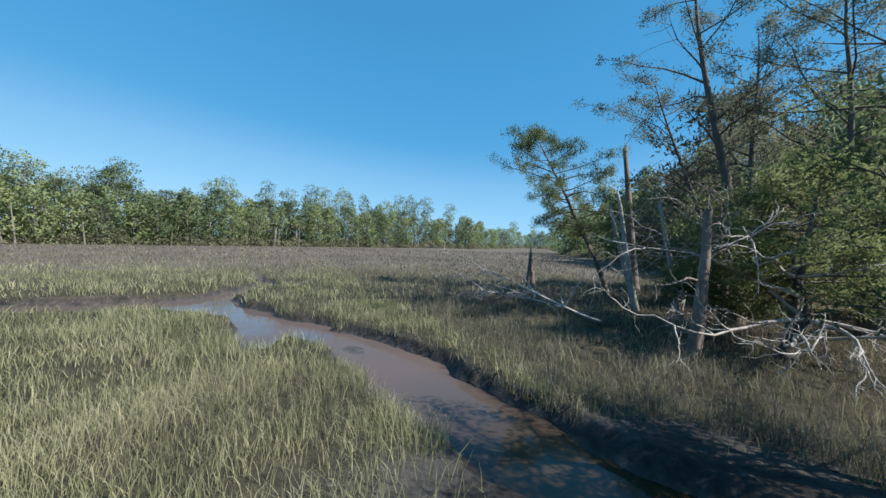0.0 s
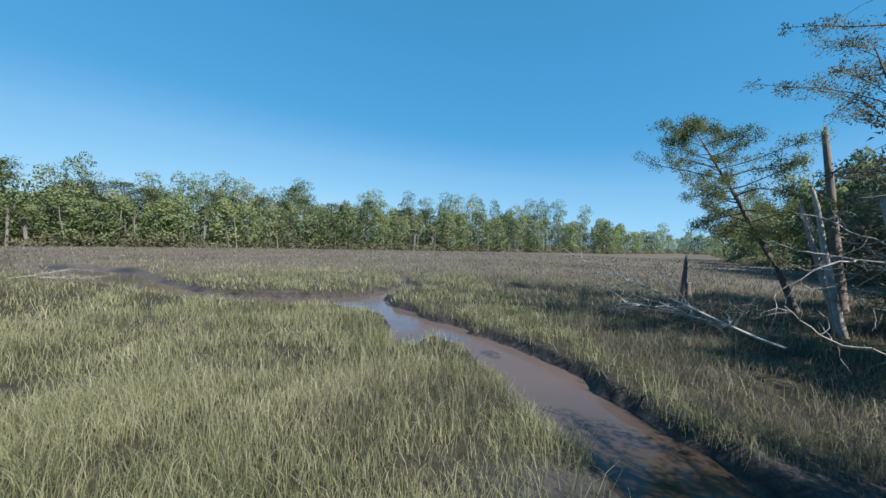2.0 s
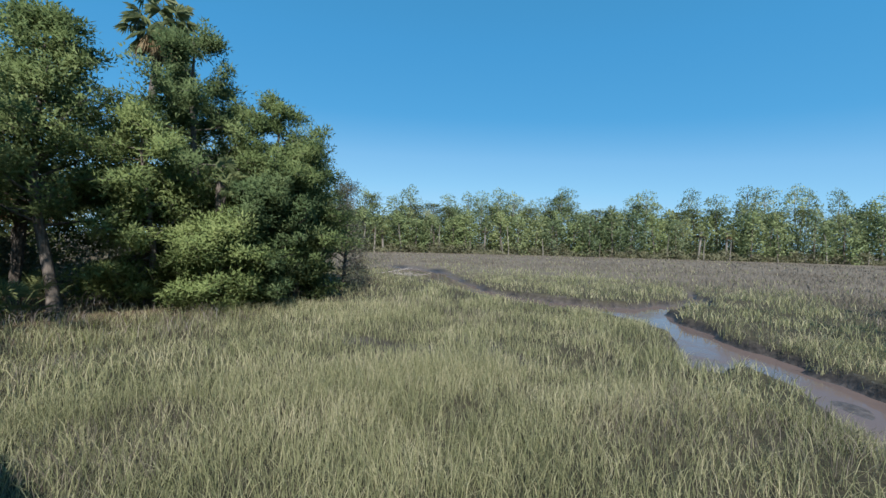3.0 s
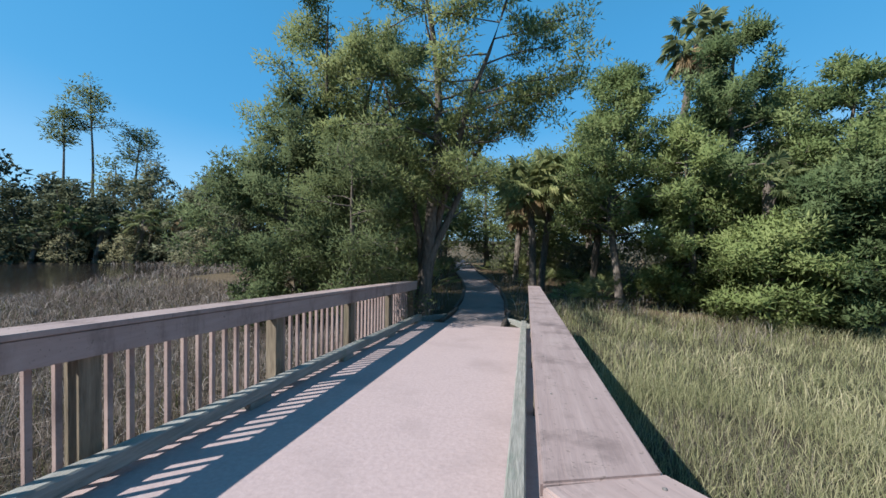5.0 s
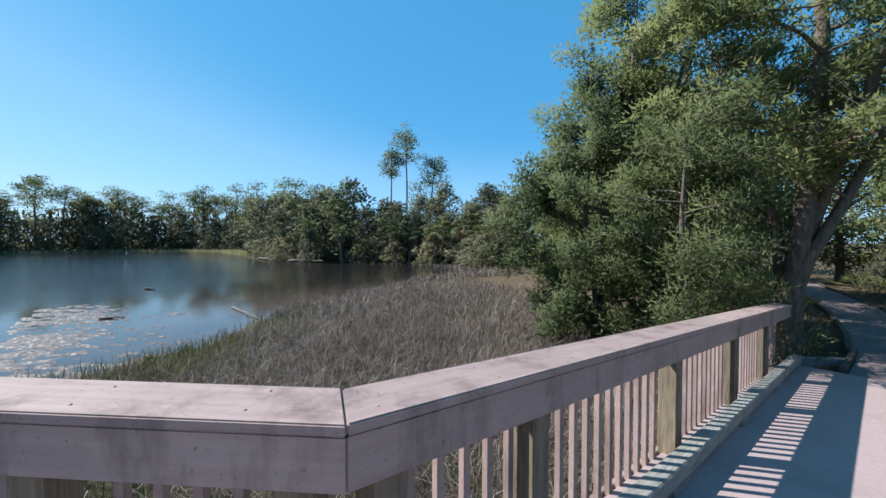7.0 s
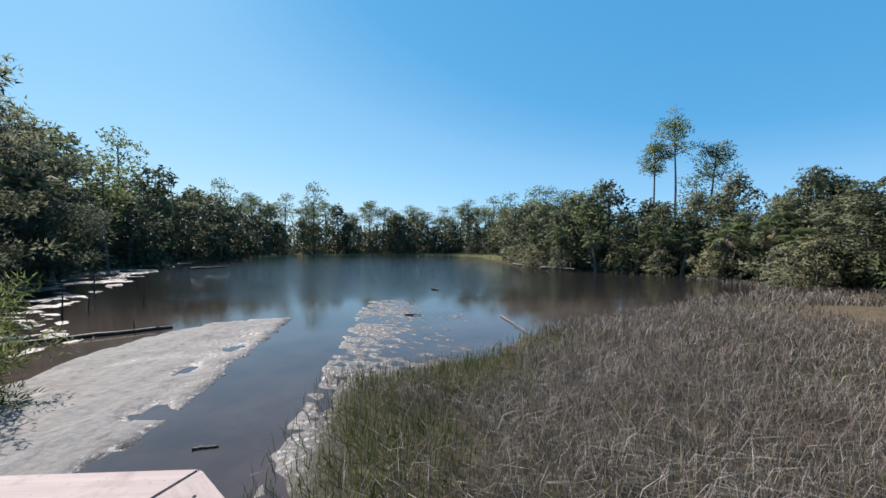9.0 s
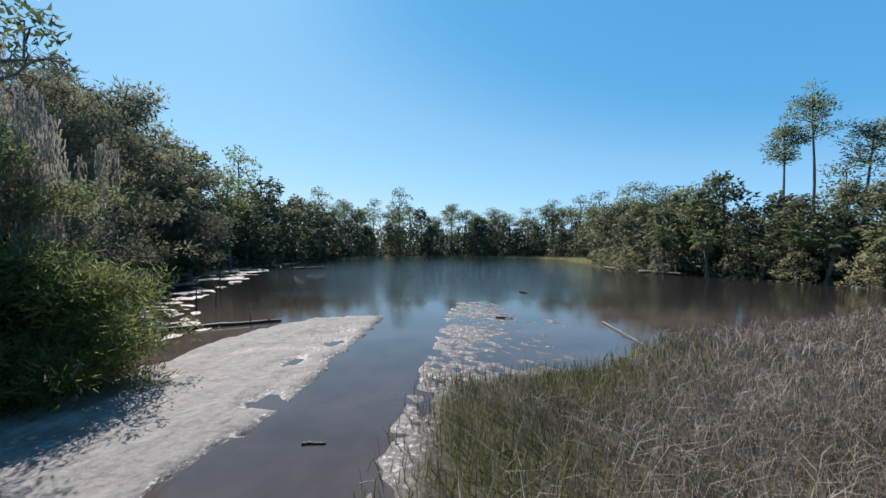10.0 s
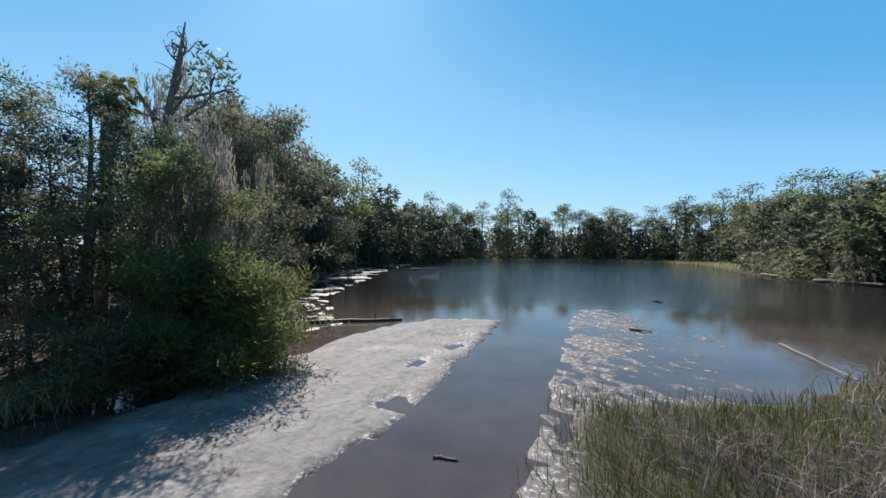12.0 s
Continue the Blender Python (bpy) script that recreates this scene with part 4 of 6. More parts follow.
def billow(height, radius, rng, crown=(0.2, 1.0), spread=3.0, puffs=24, per=24, leaf=(0.4, 0.25), puff=0.34, profile="round", lean=(0, 0), sides=4, limbs=5, bare=0):
    """A tree seen from afar: a trunk, a few limbs, and a crown heaped up of rounded puffs of leaves."""
    wood, leaf_geo = Geo(), Geo()
    stem = wander((0, 0, -0.25), (lean[0], lean[1], 1), height * 0.93 + 0.25, 6, rng, 0.04, 0.02)
    wood.tube(stem, radius * np.linspace(1.15, 0.15, 7), sides)
    for k in range(puffs):
        v = (k + rng.uniform(0, 1)) / puffs
        girth = {"round": math.sqrt(max(0.1, 1 - abs(2 * v - 0.8) ** 2.6)), "cone": 1.02 - 0.86 * v, "dome": math.sqrt(max(0.3, 1 - abs(1.7 * v - 0.8) ** 2.4)), "tall": 0.45 + 0.55 * math.sin(math.pi * min(1, 0.15 + 0.8 * v))}[profile]
        u = crown[0] + (crown[1] - crown[0]) * v
        q = min(5.999, u * 6)
        i = int(q)
        axis = stem[i] + (stem[i + 1] - stem[i]) * (q - i)
        size = spread * puff * rng.uniform(0.65, 1.3) * (1 - (0.05 if profile == "dome" else 0.3) * v)
        a, r = k * 2.4 + rng.uniform(-0.6, 0.6), max(0.0, spread * girth - size * 0.7) * rng.uniform(0.45, 1.08)
        c = axis + [math.cos(a) * r, math.sin(a) * r, rng.normal(0, 0.03 * height)]
        c[2] = min(c[2], height - size * 0.75)
        if k % max(1, puffs // max(1, limbs)) == 0:
            wood.tube([axis - [0, 0, 0.06 * height], (axis + c) / 2, c], [radius * 0.35, radius * 0.22, 0.02], 3)
        d = rng.normal(0, 1, (per, 3)) + [0.35 * math.cos(a), 0.35 * math.sin(a), 0.35]
        d /= np.linalg.norm(d, axis=1, keepdims=True) + 1e-9
        at = c + d * size * rng.uniform(0.5, 1.08, (per, 1)) * [1, 1, 0.92]
        way = np.cross(d, rng.normal(0, 1, (per, 3))) + d * 0.5
        leaf_geo.leaves(at, way, leaf[0], leaf[1], rng, out=d + rng.normal(0, 0.22, (per, 3)), slim=True)
    for _ in range(bare):
        i = rng.integers(3, 6)
        a = rng.uniform(0, 6.28)
        wood.tube(wander(stem[i], (math.cos(a), math.sin(a), 0.7), spread * rng.uniform(0.6, 1.1), 3, rng, 0.2), [0.05, 0.035, 0.02, 0.01], 3)
    return wood, leaf_geo


def heaped_tree(name, at, seed, leaf_mat, label, bark=None, category="tree", group="", **shape):
    wood, leaves = billow(rng=np.random.default_rng(seed), **shape)
    thing = empty(name, (at[0], at[1], float(land(*at)[0])), label=label, category=category, group=group)
    child("trunk", wood.mesh("trunk", bark or M_BARK, True), thing)
    child("crown", leaves.mesh("crown", leaf_mat), thing)
    return thing


def tree(name, at, seed, leaf_mat, label, bark=None, category="tree", group="", **shape):
    rng = np.random.default_rng(seed)
    wood, leaves = grow(rng=rng, **shape)
    z = float(land(*at)[0])
    thing = empty(name, (at[0], at[1], z), label=label, category=category, group=group)
    child("trunk", wood.mesh("trunk", bark or M_BARK, True), thing)
    if leaves.n:
        child("crown", leaves.mesh("crown", leaf_mat), thing)
    return thing


def tufted_pine(name, at, height, seed, label, spread=2.7, group=""):
    """A tall bare-stemmed pine with a few tiers of needle tufts at the top."""
    rng = np.random.default_rng(seed)
    wood, needles = Geo(), Geo()
    stem = wander((0, 0, -0.3), (rng.normal(0, 0.02), rng.normal(0, 0.02), 1), height + 0.3, 12, rng, 0.02)
    wood.tube(stem, np.linspace(0.24, 0.05, 13), 6)
    for k in range(17):
        u = 0.74 + 0.26 * (k + rng.uniform(0, 0.8)) / 17
        i = min(int(u * 12), 11)
        a, v = k * 2.4 + rng.uniform(-0.4, 0.4), (u - 0.74) / 0.26
        reach = spread * (0.45 + 0.75 * math.sin(math.pi * min(1, 0.2 + 0.75 * v))) * rng.uniform(0.55, 1.0)
        limb = wander(stem[i], (math.cos(a), math.sin(a), 0.35 + 0.5 * v), reach, 4, rng, 0.15, 0.05)
        wood.tube(limb, np.linspace(0.06, 0.015, 5), 4)
        for j in (2, 3, 4, 4):
            c = limb[j] + rng.normal(0, 0.25, 3)
            off = np.clip(rng.normal(0, 1, (26, 3)), -1.7, 1.7) * [0.42, 0.42, 0.24]
            needles.leaves(c + off, off + [0, 0, 0.15], 0.36, 0.14, rng, out=off + [0, 0, 0.12], slim=True)
    thing = empty(name, (at[0], at[1], float(land(*at)[0])), label=label, category="pine tree", group=group)
    child("trunk", wood.mesh("trunk", M_BARK, True), thing)
    child("crown", needles.mesh("crown", M_PINE), thing)
    return thing


def again(thing, at, turn, size, label=""):
    """Another of the same kind, turned and sized, standing on the ground at that place."""
    z = float(land(*at)[0])
    ob = copy_thing(thing, Matrix.Translation((at[0], at[1], z)) @ Matrix.Rotation(turn, 4, "Z") @ Matrix.Diagonal((size[0], size[0], size[1], 1)))
    return tagged(ob, label=label)


def fan(geo, base, way, span, blades, rng, droop=0.35):
    """A fan-palm leaf: narrow leaflets spread round a stalk's end."""
    way = way / np.linalg.norm(way)
    side = np.cross(way, [0, 0, 1.0])
    side /= np.linalg.norm(side) + 1e-9
    up = np.cross(side, way)
    for k in range(blades):
        a = (k / (blades - 1) - 0.5) * 3.9
        d = way * math.cos(a) + side * math.sin(a) + up * (0.18 * abs(math.sin(a)))
        ln = span * (1 - 0.18 * abs(a) / 2) * rng.uniform(0.85, 1.1)
        w = span * 0.034
        across = np.cross(d, up)
        across /= np.linalg.norm(across) + 1e-9
        fold = droop * ln * (0.25 + 0.35 * abs(a))
        mid, tip = base + d * ln * 0.55 + [0, 0, -fold * 0.25], base + d * ln * (0.95 - 0.12 * droop) + [0, 0, -fold * rng.uniform(0.8, 1.3)]
        geo.add([base, mid + across * w, tip, mid - across * w], f3=[(0, 1, 2), (0, 2, 3)])


def palm(at, height, seed, label, fronds=26, dead=8, span=0.75, girth=0.15, lean=(0, 0)):
    rng = np.random.default_rng(seed)
    thing = empty("cabbage_palm", (at[0], at[1], float(land(*at)[0])), label=label, category="palm tree", group="cabbage palms")
    trunk, green, brown = Geo(), Geo(), Geo()
    stem = wander((0, 0, -0.2), (lean[0], lean[1], 1), height + 0.2, 8, rng, 0.03)
    trunk.tube(stem, girth * np.array([1.35, 1.1, 1, 1, 1.02, 1, 1.05, 1.2, 1.0]), 9)
    for k in range(int(height * 9)):
        u = 8 * (0.35 + 0.65 * k / (height * 9))
        i = min(int(u), 7)
        c = stem[i] + (stem[i + 1] - stem[i]) * (u - i)
        a = k * 2.4
        out = np.array([math.cos(a), math.sin(a), 0])
        trunk.tube([c + out * girth * 0.9, c + out * girth * 1.25 + [0, 0, 0.12]], [0.035, 0.012], 4)
    top = stem[-1]
    for k in range(fronds + dead):
        old = k >= fronds
        a = k * 2.4 + rng.uniform(-0.3, 0.3)
        el = rng.uniform(-1.25, -0.6) if old else math.asin(min(0.98, -0.75 + 1.72 * (k + 0.5) / fronds))
        d = np.array([math.cos(a) * math.cos(el), math.sin(a) * math.cos(el), math.sin(el)])
        stalk = span * rng.uniform(0.8, 1.3) * (0.8 if old else 1)
        p0, p2 = top + d * girth * 0.5, top + d * stalk
        p1 = (p0 + p2) / 2 + [0, 0, 0.07]
        geo = brown if old else green
        geo.tube([p0, p1, p2], [0.022, 0.016, 0.010], 4)
        fan(geo, p2, d + [0, 0, -0.5 if old else -0.15], span * rng.uniform(0.7, 1.0), 18, rng, 1.0 if old else 0.8)
    child("trunk", trunk.mesh("trunk", M_BARK, False), thing)
    child("crown", green.mesh("crown", M_PALM), thing)
    if dead:
        child("dead_fronds", brown.mesh("dead_fronds", M_PALM_DEAD), thing, label="drooping dead brown fronds")
    return thing


def palmetto(at, seed, label, size=0.9, fronds=14):
    rng = np.random.default_rng(seed)
    g = Geo()
    for k in range(fronds):
        a, el = k * 2.4, rng.uniform(0.25, 1.3)
        d = np.array([math.cos(a) * math.cos(el), math.sin(a) * math.cos(el), math.sin(el)])
        tip = d * size * rng.uniform(0.6, 1.1)
        g.tube([(0, 0, -0.1), tip * 0.5, tip], [0.014, 0.011, 0.008], 3)
        fan(g, tip, d, size * rng.uniform(0.45, 0.65), 16, rng, 0.25)
    ob = new("palmetto", g.mesh("palmetto", M_PALM))
    ob.location = (at[0], at[1], float(land(*at)[0]))
    return tagged(ob, label=label, category="palmetto", group="palmetto shrubs")


def dead_limb(geo, start, way, length, r0, rng, depth=2, wobble=0.2, kids=6, sag=0.0):
    pts = wander(start, way, length, 8, rng, wobble, sag)
    geo.tube(pts, np.linspace(r0, r0 * 0.22, 9), 6 if r0 > 0.03 else 4)
    if depth:
        for _ in range(kids):
            i = rng.integers(2, 9)
            d = pts[i] - pts[i - 1]
            d = d / np.linalg.norm(d) + rng.normal(0, 0.75, 3)
            dead_limb(geo, pts[i], d, length * rng.uniform(0.25, 0.5), r0 * 0.45, rng, depth - 1, wobble * 1.2, max(2, kids - 2), sag)


# the big cedars beside the path: a bushy skirt, a tall middle, an open top with a limb over the path
BIG = "tall evergreen cedar with feathery green foliage beside the footpath"
FINE = dict(leaf=(0.125, 0.046), clump=0.37)
tree("cedar_tree", (-1.8, 10.3), 11, M_CEDAR, BIG, height=11.2, radius=0.24, crown=(0.40, 1.0), spread=3.9, limbs=70, clumps=8, per=124, inner=0.78, lift=0.35, profile="round", forks=4, bare=0.2, trunk_wobble=0.09, **FINE)
tree("cedar_tree", (-5.4, 9.5), 12, M_CEDAR, "bushy cedar with foliage reaching down to the straw grass", height=7.0, radius=0.17, crown=(0.04, 1.0), spread=2.6, limbs=56, clumps=7, per=165, lift=0.2, profile="round", forks=2, bare=0.06, **FINE)
tree("cedar_tree", (-4.8, 11.4), 13, M_CEDAR, BIG, height=10.4, radius=0.2, crown=(0.15, 1.0), spread=3.3, limbs=64, clumps=7, per=138, inner=0.75, lift=0.35, profile="round", forks=3, bare=0.1, trunk_wobble=0.08, **FINE)
tree("cedar_tree", (-3.0, 8.5), 14, M_CEDAR, "low bushy cedar at the foot of the tall cedars", height=5.4, radius=0.10, crown=(0.10, 1.0), spread=1.9, limbs=44, clumps=6, per=120, lift=0.25, profile="round", forks=2, bare=0.15, leaf=(0.11, 0.03), clump=0.4)
# the dense cedar clump at the marsh's edge
DENSE = dict(leaf=(0.15, 0.058), clump=0.40)
CLUMP = "dense green cedar reaching down to the marsh grass"
tree("cedar_tree", (5.0, 14.7), 21, M_CEDAR_GREEN, CLUMP, height=9.2, radius=0.17, crown=(0.3, 1.0), spread=2.5, limbs=58, clumps=6, per=90, lift=0.35, profile="cone", bare=0.1, **DENSE)
tree("cedar_tree", (9.5, 15.5), 22, M_CEDAR_GREEN, CLUMP, height=10.4, radius=0.22, crown=(0.08, 1.0), spread=3.2, limbs=84, clumps=8, per=120, lift=0.3, profile="round", forks=3, **DENSE)
tree("cedar_tree", (7.4, 14.4), 23, M_CEDAR_GREEN, CLUMP, height=6.6, radius=0.16, crown=(0.03, 1.0), spread=2.2, limbs=50, clumps=7, per=110, lift=0.2, profile="round", forks=2, **DENSE)
tree("cedar_tree", (11.4, 13.9), 24, M_CEDAR_GREEN, CLUMP, height=8.4, radius=0.17, crown=(0.04, 1.0), spread=2.8, limbs=66, clumps=8, per=115, lift=0.3, profile="round", forks=2, **DENSE)
tree("cedar_tree", (12.0, 12.9), 26, M_CEDAR_GREEN, CLUMP, height=6.4, radius=0.14, crown=(0.03, 1.0), spread=2.0, limbs=48, clumps=6, per=115, lift=0.25, profile="round", **DENSE)
tree("cedar_tree", (10.4, 13.0), 27, M_CEDAR_GREEN, CLUMP, height=5.0, radius=0.13, crown=(0.03, 1.0), spread=2.0, limbs=48, clumps=6, per=115, lift=0.2, profile="round", **DENSE)
tree("cedar_tree", (15.4, 14.0), 25, M_CEDAR_DULL, "greyish thin cedar at the marsh edge", height=5.8, radius=0.12, crown=(0.08, 1.0), spread=1.7, limbs=46, clumps=6, per=40, profile="cone", bare=0.35, leaf=(0.15, 0.04), clump=0.4)
tree("grey_shrub", (16.9, 14.6), 28, M_CEDAR_DULL, "grey leafless shrub at the marsh edge", category="shrub", height=3.0, radius=0.07, crown=(0.08, 1.0), spread=1.5, limbs=40, clumps=5, per=24, profile="round", bare=0.5, forks=3, leaf=(0.12, 0.03), clump=0.35)
palm((1.7, 17.0), 5.0, 31, "cabbage palm with drooping fan fronds beside the path", fronds=36, dead=10, span=0.95)
palm((2.1, 17.7), 5.4, 32, "cabbage palm with drooping fan fronds beside the path", fronds=36, dead=8, span=0.95)
palm((8.5, 20.2), 11.9, 33, "tall cabbage palm rising above the cedars", fronds=30, dead=18, span=1.0)
tree("cedar_tree", (8.7, 12.5), 29, M_CEDAR_GREEN, CLUMP, height=3.4, radius=0.1, crown=(0.03, 1.0), spread=1.8, limbs=40, clumps=6, per=110, lift=0.2, profile="round", **DENSE)
palm((9.0, 13.2), 4.4, 34, "short cabbage palm half hidden in the cedars", fronds=16, dead=0, span=0.6)
palm((-4.6, 9.6), 1.0, 35, "young cabbage palm with dead brown fronds under the cedar", fronds=10, dead=12, span=0.6)

# ---- trees past the creek, on the marsh side ----
OPEN = "tall open-crowned tree with grey-green foliage past the creek"
AIRY = dict(leaf=(0.095, 0.038), clump=0.31)
tree("marsh_tree", (10.6, -15.9), 61, M_CEDAR_DULL, OPEN, height=13.2, radius=0.2, crown=(0.4, 1.0), spread=3.1, limbs=54, clumps=7, per=80, lift=0.6, profile="top", forks=3, bare=0.28, **AIRY)
tree("marsh_tree", (7.9, -17.0), 62, M_CEDAR_DULL, OPEN, height=12.6, radius=0.2, crown=(0.3, 1.0), spread=3.4, limbs=54, clumps=7, per=80, lift=0.55, profile="top", forks=2, bare=0.22, **AIRY)
tree("marsh_tree", (18.0, -18.2), 63, M_CEDAR, "leaning evergreen with a flat green crown over the marsh", height=9.2, radius=0.16, crown=(0.36, 1.0), spread=3.2, limbs=48, clumps=7, per=110, lift=0.22, profile="round", lean=(0.26, 0.3), bare=0.15, **AIRY)
tree("cedar_tree", (8.2, -13.6), 64, M_CEDAR, "bushy green cedar standing behind a dead tree", height=5.2, radius=0.14, crown=(0.3, 1.0), spread=2.5, limbs=46, clumps=7, per=90, lift=0.15, profile="round", **AIRY)
tree("cedar_tree", (10.2, -14.4), 65, M_CEDAR, "bushy green cedar near the boardwalk", height=3.8, radius=0.13, crown=(0.25, 1.0), spread=1.9, limbs=44, clumps=7, per=74, lift=0.15, profile="round", **AIRY)
tree("cedar_tree", (4.2, -8.6), 67, M_CEDAR, "dark-trunked cedar leaning over the creek mud beside the boardwalk", height=5.0, radius=0.15, crown=(0.42, 1.0), spread=2.1, limbs=44, clumps=6, per=70, lift=0.4, profile="round", forks=2, bare=0.1, **AIRY)
tree("marsh_tree", (13.4, -19.3), 66, M_CEDAR_DULL, OPEN, height=9.0, radius=0.18, crown=(0.12, 1.0), spread=3.0, limbs=46, clumps=6, per=40, leaf=(0.26, 0.09), clump=0.6, lift=0.4, profile="round", bare=0.2, twigs=False)
for x, y, turn, w, h in ((18.5, -24.0, 2.0, 1.0, 0.8), (9.8, -21.9, 4.0, 1.1, 0.6), (5.0, -20.6, 1.0, 1.1, 0.5), (14.8, -25.2, 5.0, 1.1, 1.05)):
    again(bpy.data.objects["marsh_tree.003"], (x, y), turn, (w, h))


def snag(at, height, radius, seed, label, lean=(0, 0), stubs=5, mat=None, reach=0.8):
    rng = np.random.default_rng(seed)
    g = Geo()
    stem = wander((0, 0, -0.2), (lean[0], lean[1], 1), height + 0.2, 9, rng, 0.03)
    g.tube(stem, radius * np.linspace(1.2, 0.55, 10), 9)
    for _ in range(4):
        g.tube([stem[-1] + rng.normal(0, radius * 0.25, 3), stem[-1] + rng.normal(0, radius * 0.3, 3) + [0, 0, rng.uniform(0.1, 0.35)]], [radius * 0.25, 0.008], 4)
    for _ in range(stubs):
        i = rng.integers(3, 9)
        dead_limb(g, stem[i], rng.normal(0, 1, 3) * [1, 1, 0.3] + [0, 0, 0.3], reach * rng.uniform(0.5, 1.2), radius * 0.22, rng, 1, 0.2, 3)
    ob = new("dead_tree", g.mesh("dead_tree", mat or M_SNAG, True))
    ob.location = (at[0], at[1], float(land(*at)[0]))
    return tagged(ob, label=label, category="dead tree", group="dead trunks")


snag((17.7, -19.9), 8.0, 0.2, 71, "tall broken dead trunk standing among the trees", (0.07, 0.06), 6)
snag((22.0, -15.9), 2.1, 0.15, 72, "short broken grey stump standing in the marsh", stubs=1)
snag((22.4, -16.5), 0.9, 0.2, 73, "low rotten stump beside the taller stump", stubs=0)
snag((9.0, -11.2), 3.6, 0.15, 74, "bare grey trunk rising from the marsh grass", (-0.05, -0.08), 8, reach=1.6)
for k, (x, y, h, lx, ly) in enumerate(((14.3, -15.9, 5.0, 0.1, 0.25), (15.1, -16.6, 4.6, 0.05, 0.15), (12.8, -16.2, 4.8, -0.1, -0.2), (11.8, -15.0, 4.2, 0.15, 0.2), (11.0, -16.4, 5.2, 0.0, -0.1))):
    snag((x, y), h, 0.11, 80 + k, "slender grey dead stem leaning among the trees", (lx, ly), 7, M_DEADWOOD, 1.3)


def dead_tree():
    rng = np.random.default_rng(91)
    thing = empty("dead_cedar", (7.9, -12.7, float(land(7.9, -12.7)[0])), label="twisted dead cedar with bleached bare limbs over the grass", category="dead tree")
    trunk = Geo()
    stem = np.array([(0, 0, -0.2), (0.0, -0.05, 0.3), (-0.12, -0.25, 0.7), (-0.2, -0.5, 1.05), (-0.1, -0.6, 1.5), (0.1, -0.55, 2.0), (0.2, -0.7, 2.5)])
    trunk.tube(stem, [0.22, 0.17, 0.14, 0.12, 0.09, 0.06, 0.03], 8)
    child("trunk", trunk.mesh("trunk", M_DARKWOOD, True), thing)
    left, back = np.array([0.44, 0.90, 0]), np.array([0.9, -0.44, 0])
    for i, d, n, sag in ((3, left * 1 + [0, 0, 0.2], 3.4, 0.0), (3, left + back * 0.5 + [0, 0, 0.3], 3.2, -0.02), (2, left * 0.8 - back * 0.4 + [0, 0, 0.15], 2.2, -0.03), (4, left + back * 0.2 + [0, 0, 0.3], 3.4, -0.02), (4, -left + [0, 0, 0.2], 2.6, -0.03),
                         (3, -left - back * 0.4 + [0, 0, 0.1], 2.4, -0.05), (2, -left * 0.6 - back * 0.7 + [0, 0, 0.05], 2.0, -0.09), (5, left * 0.7 - back * 0.3 + [0, 0, 0.3], 2.2, -0.02), (5, -left * 0.7 + [0, 0, 0.4], 2.0, -0.02), (3, -back + [0, 0, -0.05], 1.8, -0.09)):
        limb = Geo()
        dead_limb(limb, stem[i], d, n * 1.2, 0.05, rng, 2, 0.2, 8, sag)
        child("limb", limb.mesh("limb", M_DEADWOOD, True), thing, label="bleached silver limb with twigs")


def fallen_branch(at, way, length, radius, seed, label, lift=0.5, kids=8, flat=0.55):
    rng = np.random.default_rng(seed)
    g = Geo()
    d = np.array([*way, 0.0])
    d /= np.linalg.norm(d)
    dead_limb(g, (0, 0, 0.3), d * 1.0 + [0, 0, lift * 0.3], length, radius, rng, 2, 0.1, kids, -0.03 * lift)
    ob = new("fallen_branch", g.mesh("fallen_branch", M_DEADWOOD, True))
    ob.scale = (1, 1, flat)
    ob.location = (at[0], at[1], float(land(*at)[0]))
    return tagged(ob, label=label, category="branch", group="fallen branches")


dead_tree()
fallen_branch((12.1, -11.5), (0.95, 0.30), 5.8, 0.07, 95, "bleached fallen limb lying on the marsh grass", 0.3, 12)
fallen_branch((13.4, -12.3), (0.95, 0.05), 5.0, 0.07, 96, "bleached fallen limb with bare twigs", 0.4, 12)
fallen_branch((23.6, 18.0), (0.3, -1.0), 2.6, 0.05, 97, "grey driftwood branch lying by the far creek", 0.1, 12)
fallen_branch((22.8, 18.8), (0.8, -0.5), 2.4, 0.05, 98, "grey driftwood branch lying by the far creek", 0.5, 12)

# ---- trees at the pond's near shore ----
SHADE = "grey-olive evergreen tree crowding the pond's muddy shore"
tree("pond_bush", (-8.3, -9.7), 101, M_BUSH, "rounded bushy olive-green shrub over the mud", category="shrub", height=3.2, radius=0.08, crown=(0.1, 1.0), spread=1.85, limbs=66, clumps=6, per=95, leaf=(0.16, 0.03), clump=0.4, lift=0.35, profile="round", forks=3)
tree("pond_bush", (-6.1, -11.3), 116, M_OAK, "scrubby olive shrub in the shade of the shore trees", category="shrub", height=2.7, radius=0.06, crown=(0.3, 1.0), spread=1.2, limbs=26, clumps=5, per=40, lift=0.35, profile="round", forks=3, bare=0.2, **AIRY)
# extra shrub, put here to widen the shade on the sand
tree("pond_bush", (-6.5, -10.0), 127, M_OAK, "low olive shrub added to shade the mud", category="shrub", height=1.6, radius=0.06, crown=(0.45, 1.0), spread=1.0, limbs=26, clumps=5, per=36, leaf=(0.16, 0.03), clump=0.36, lift=0.3, profile="round", forks=3)
tree("cedar_tree", (-7.1, -12.2), 102, M_OAK, SHADE, height=5.6, radius=0.12, crown=(0.36, 1.0), spread=2.0, limbs=34, clumps=5, per=76, lift=0.35, profile="round", forks=2, bare=0.28, **AIRY)
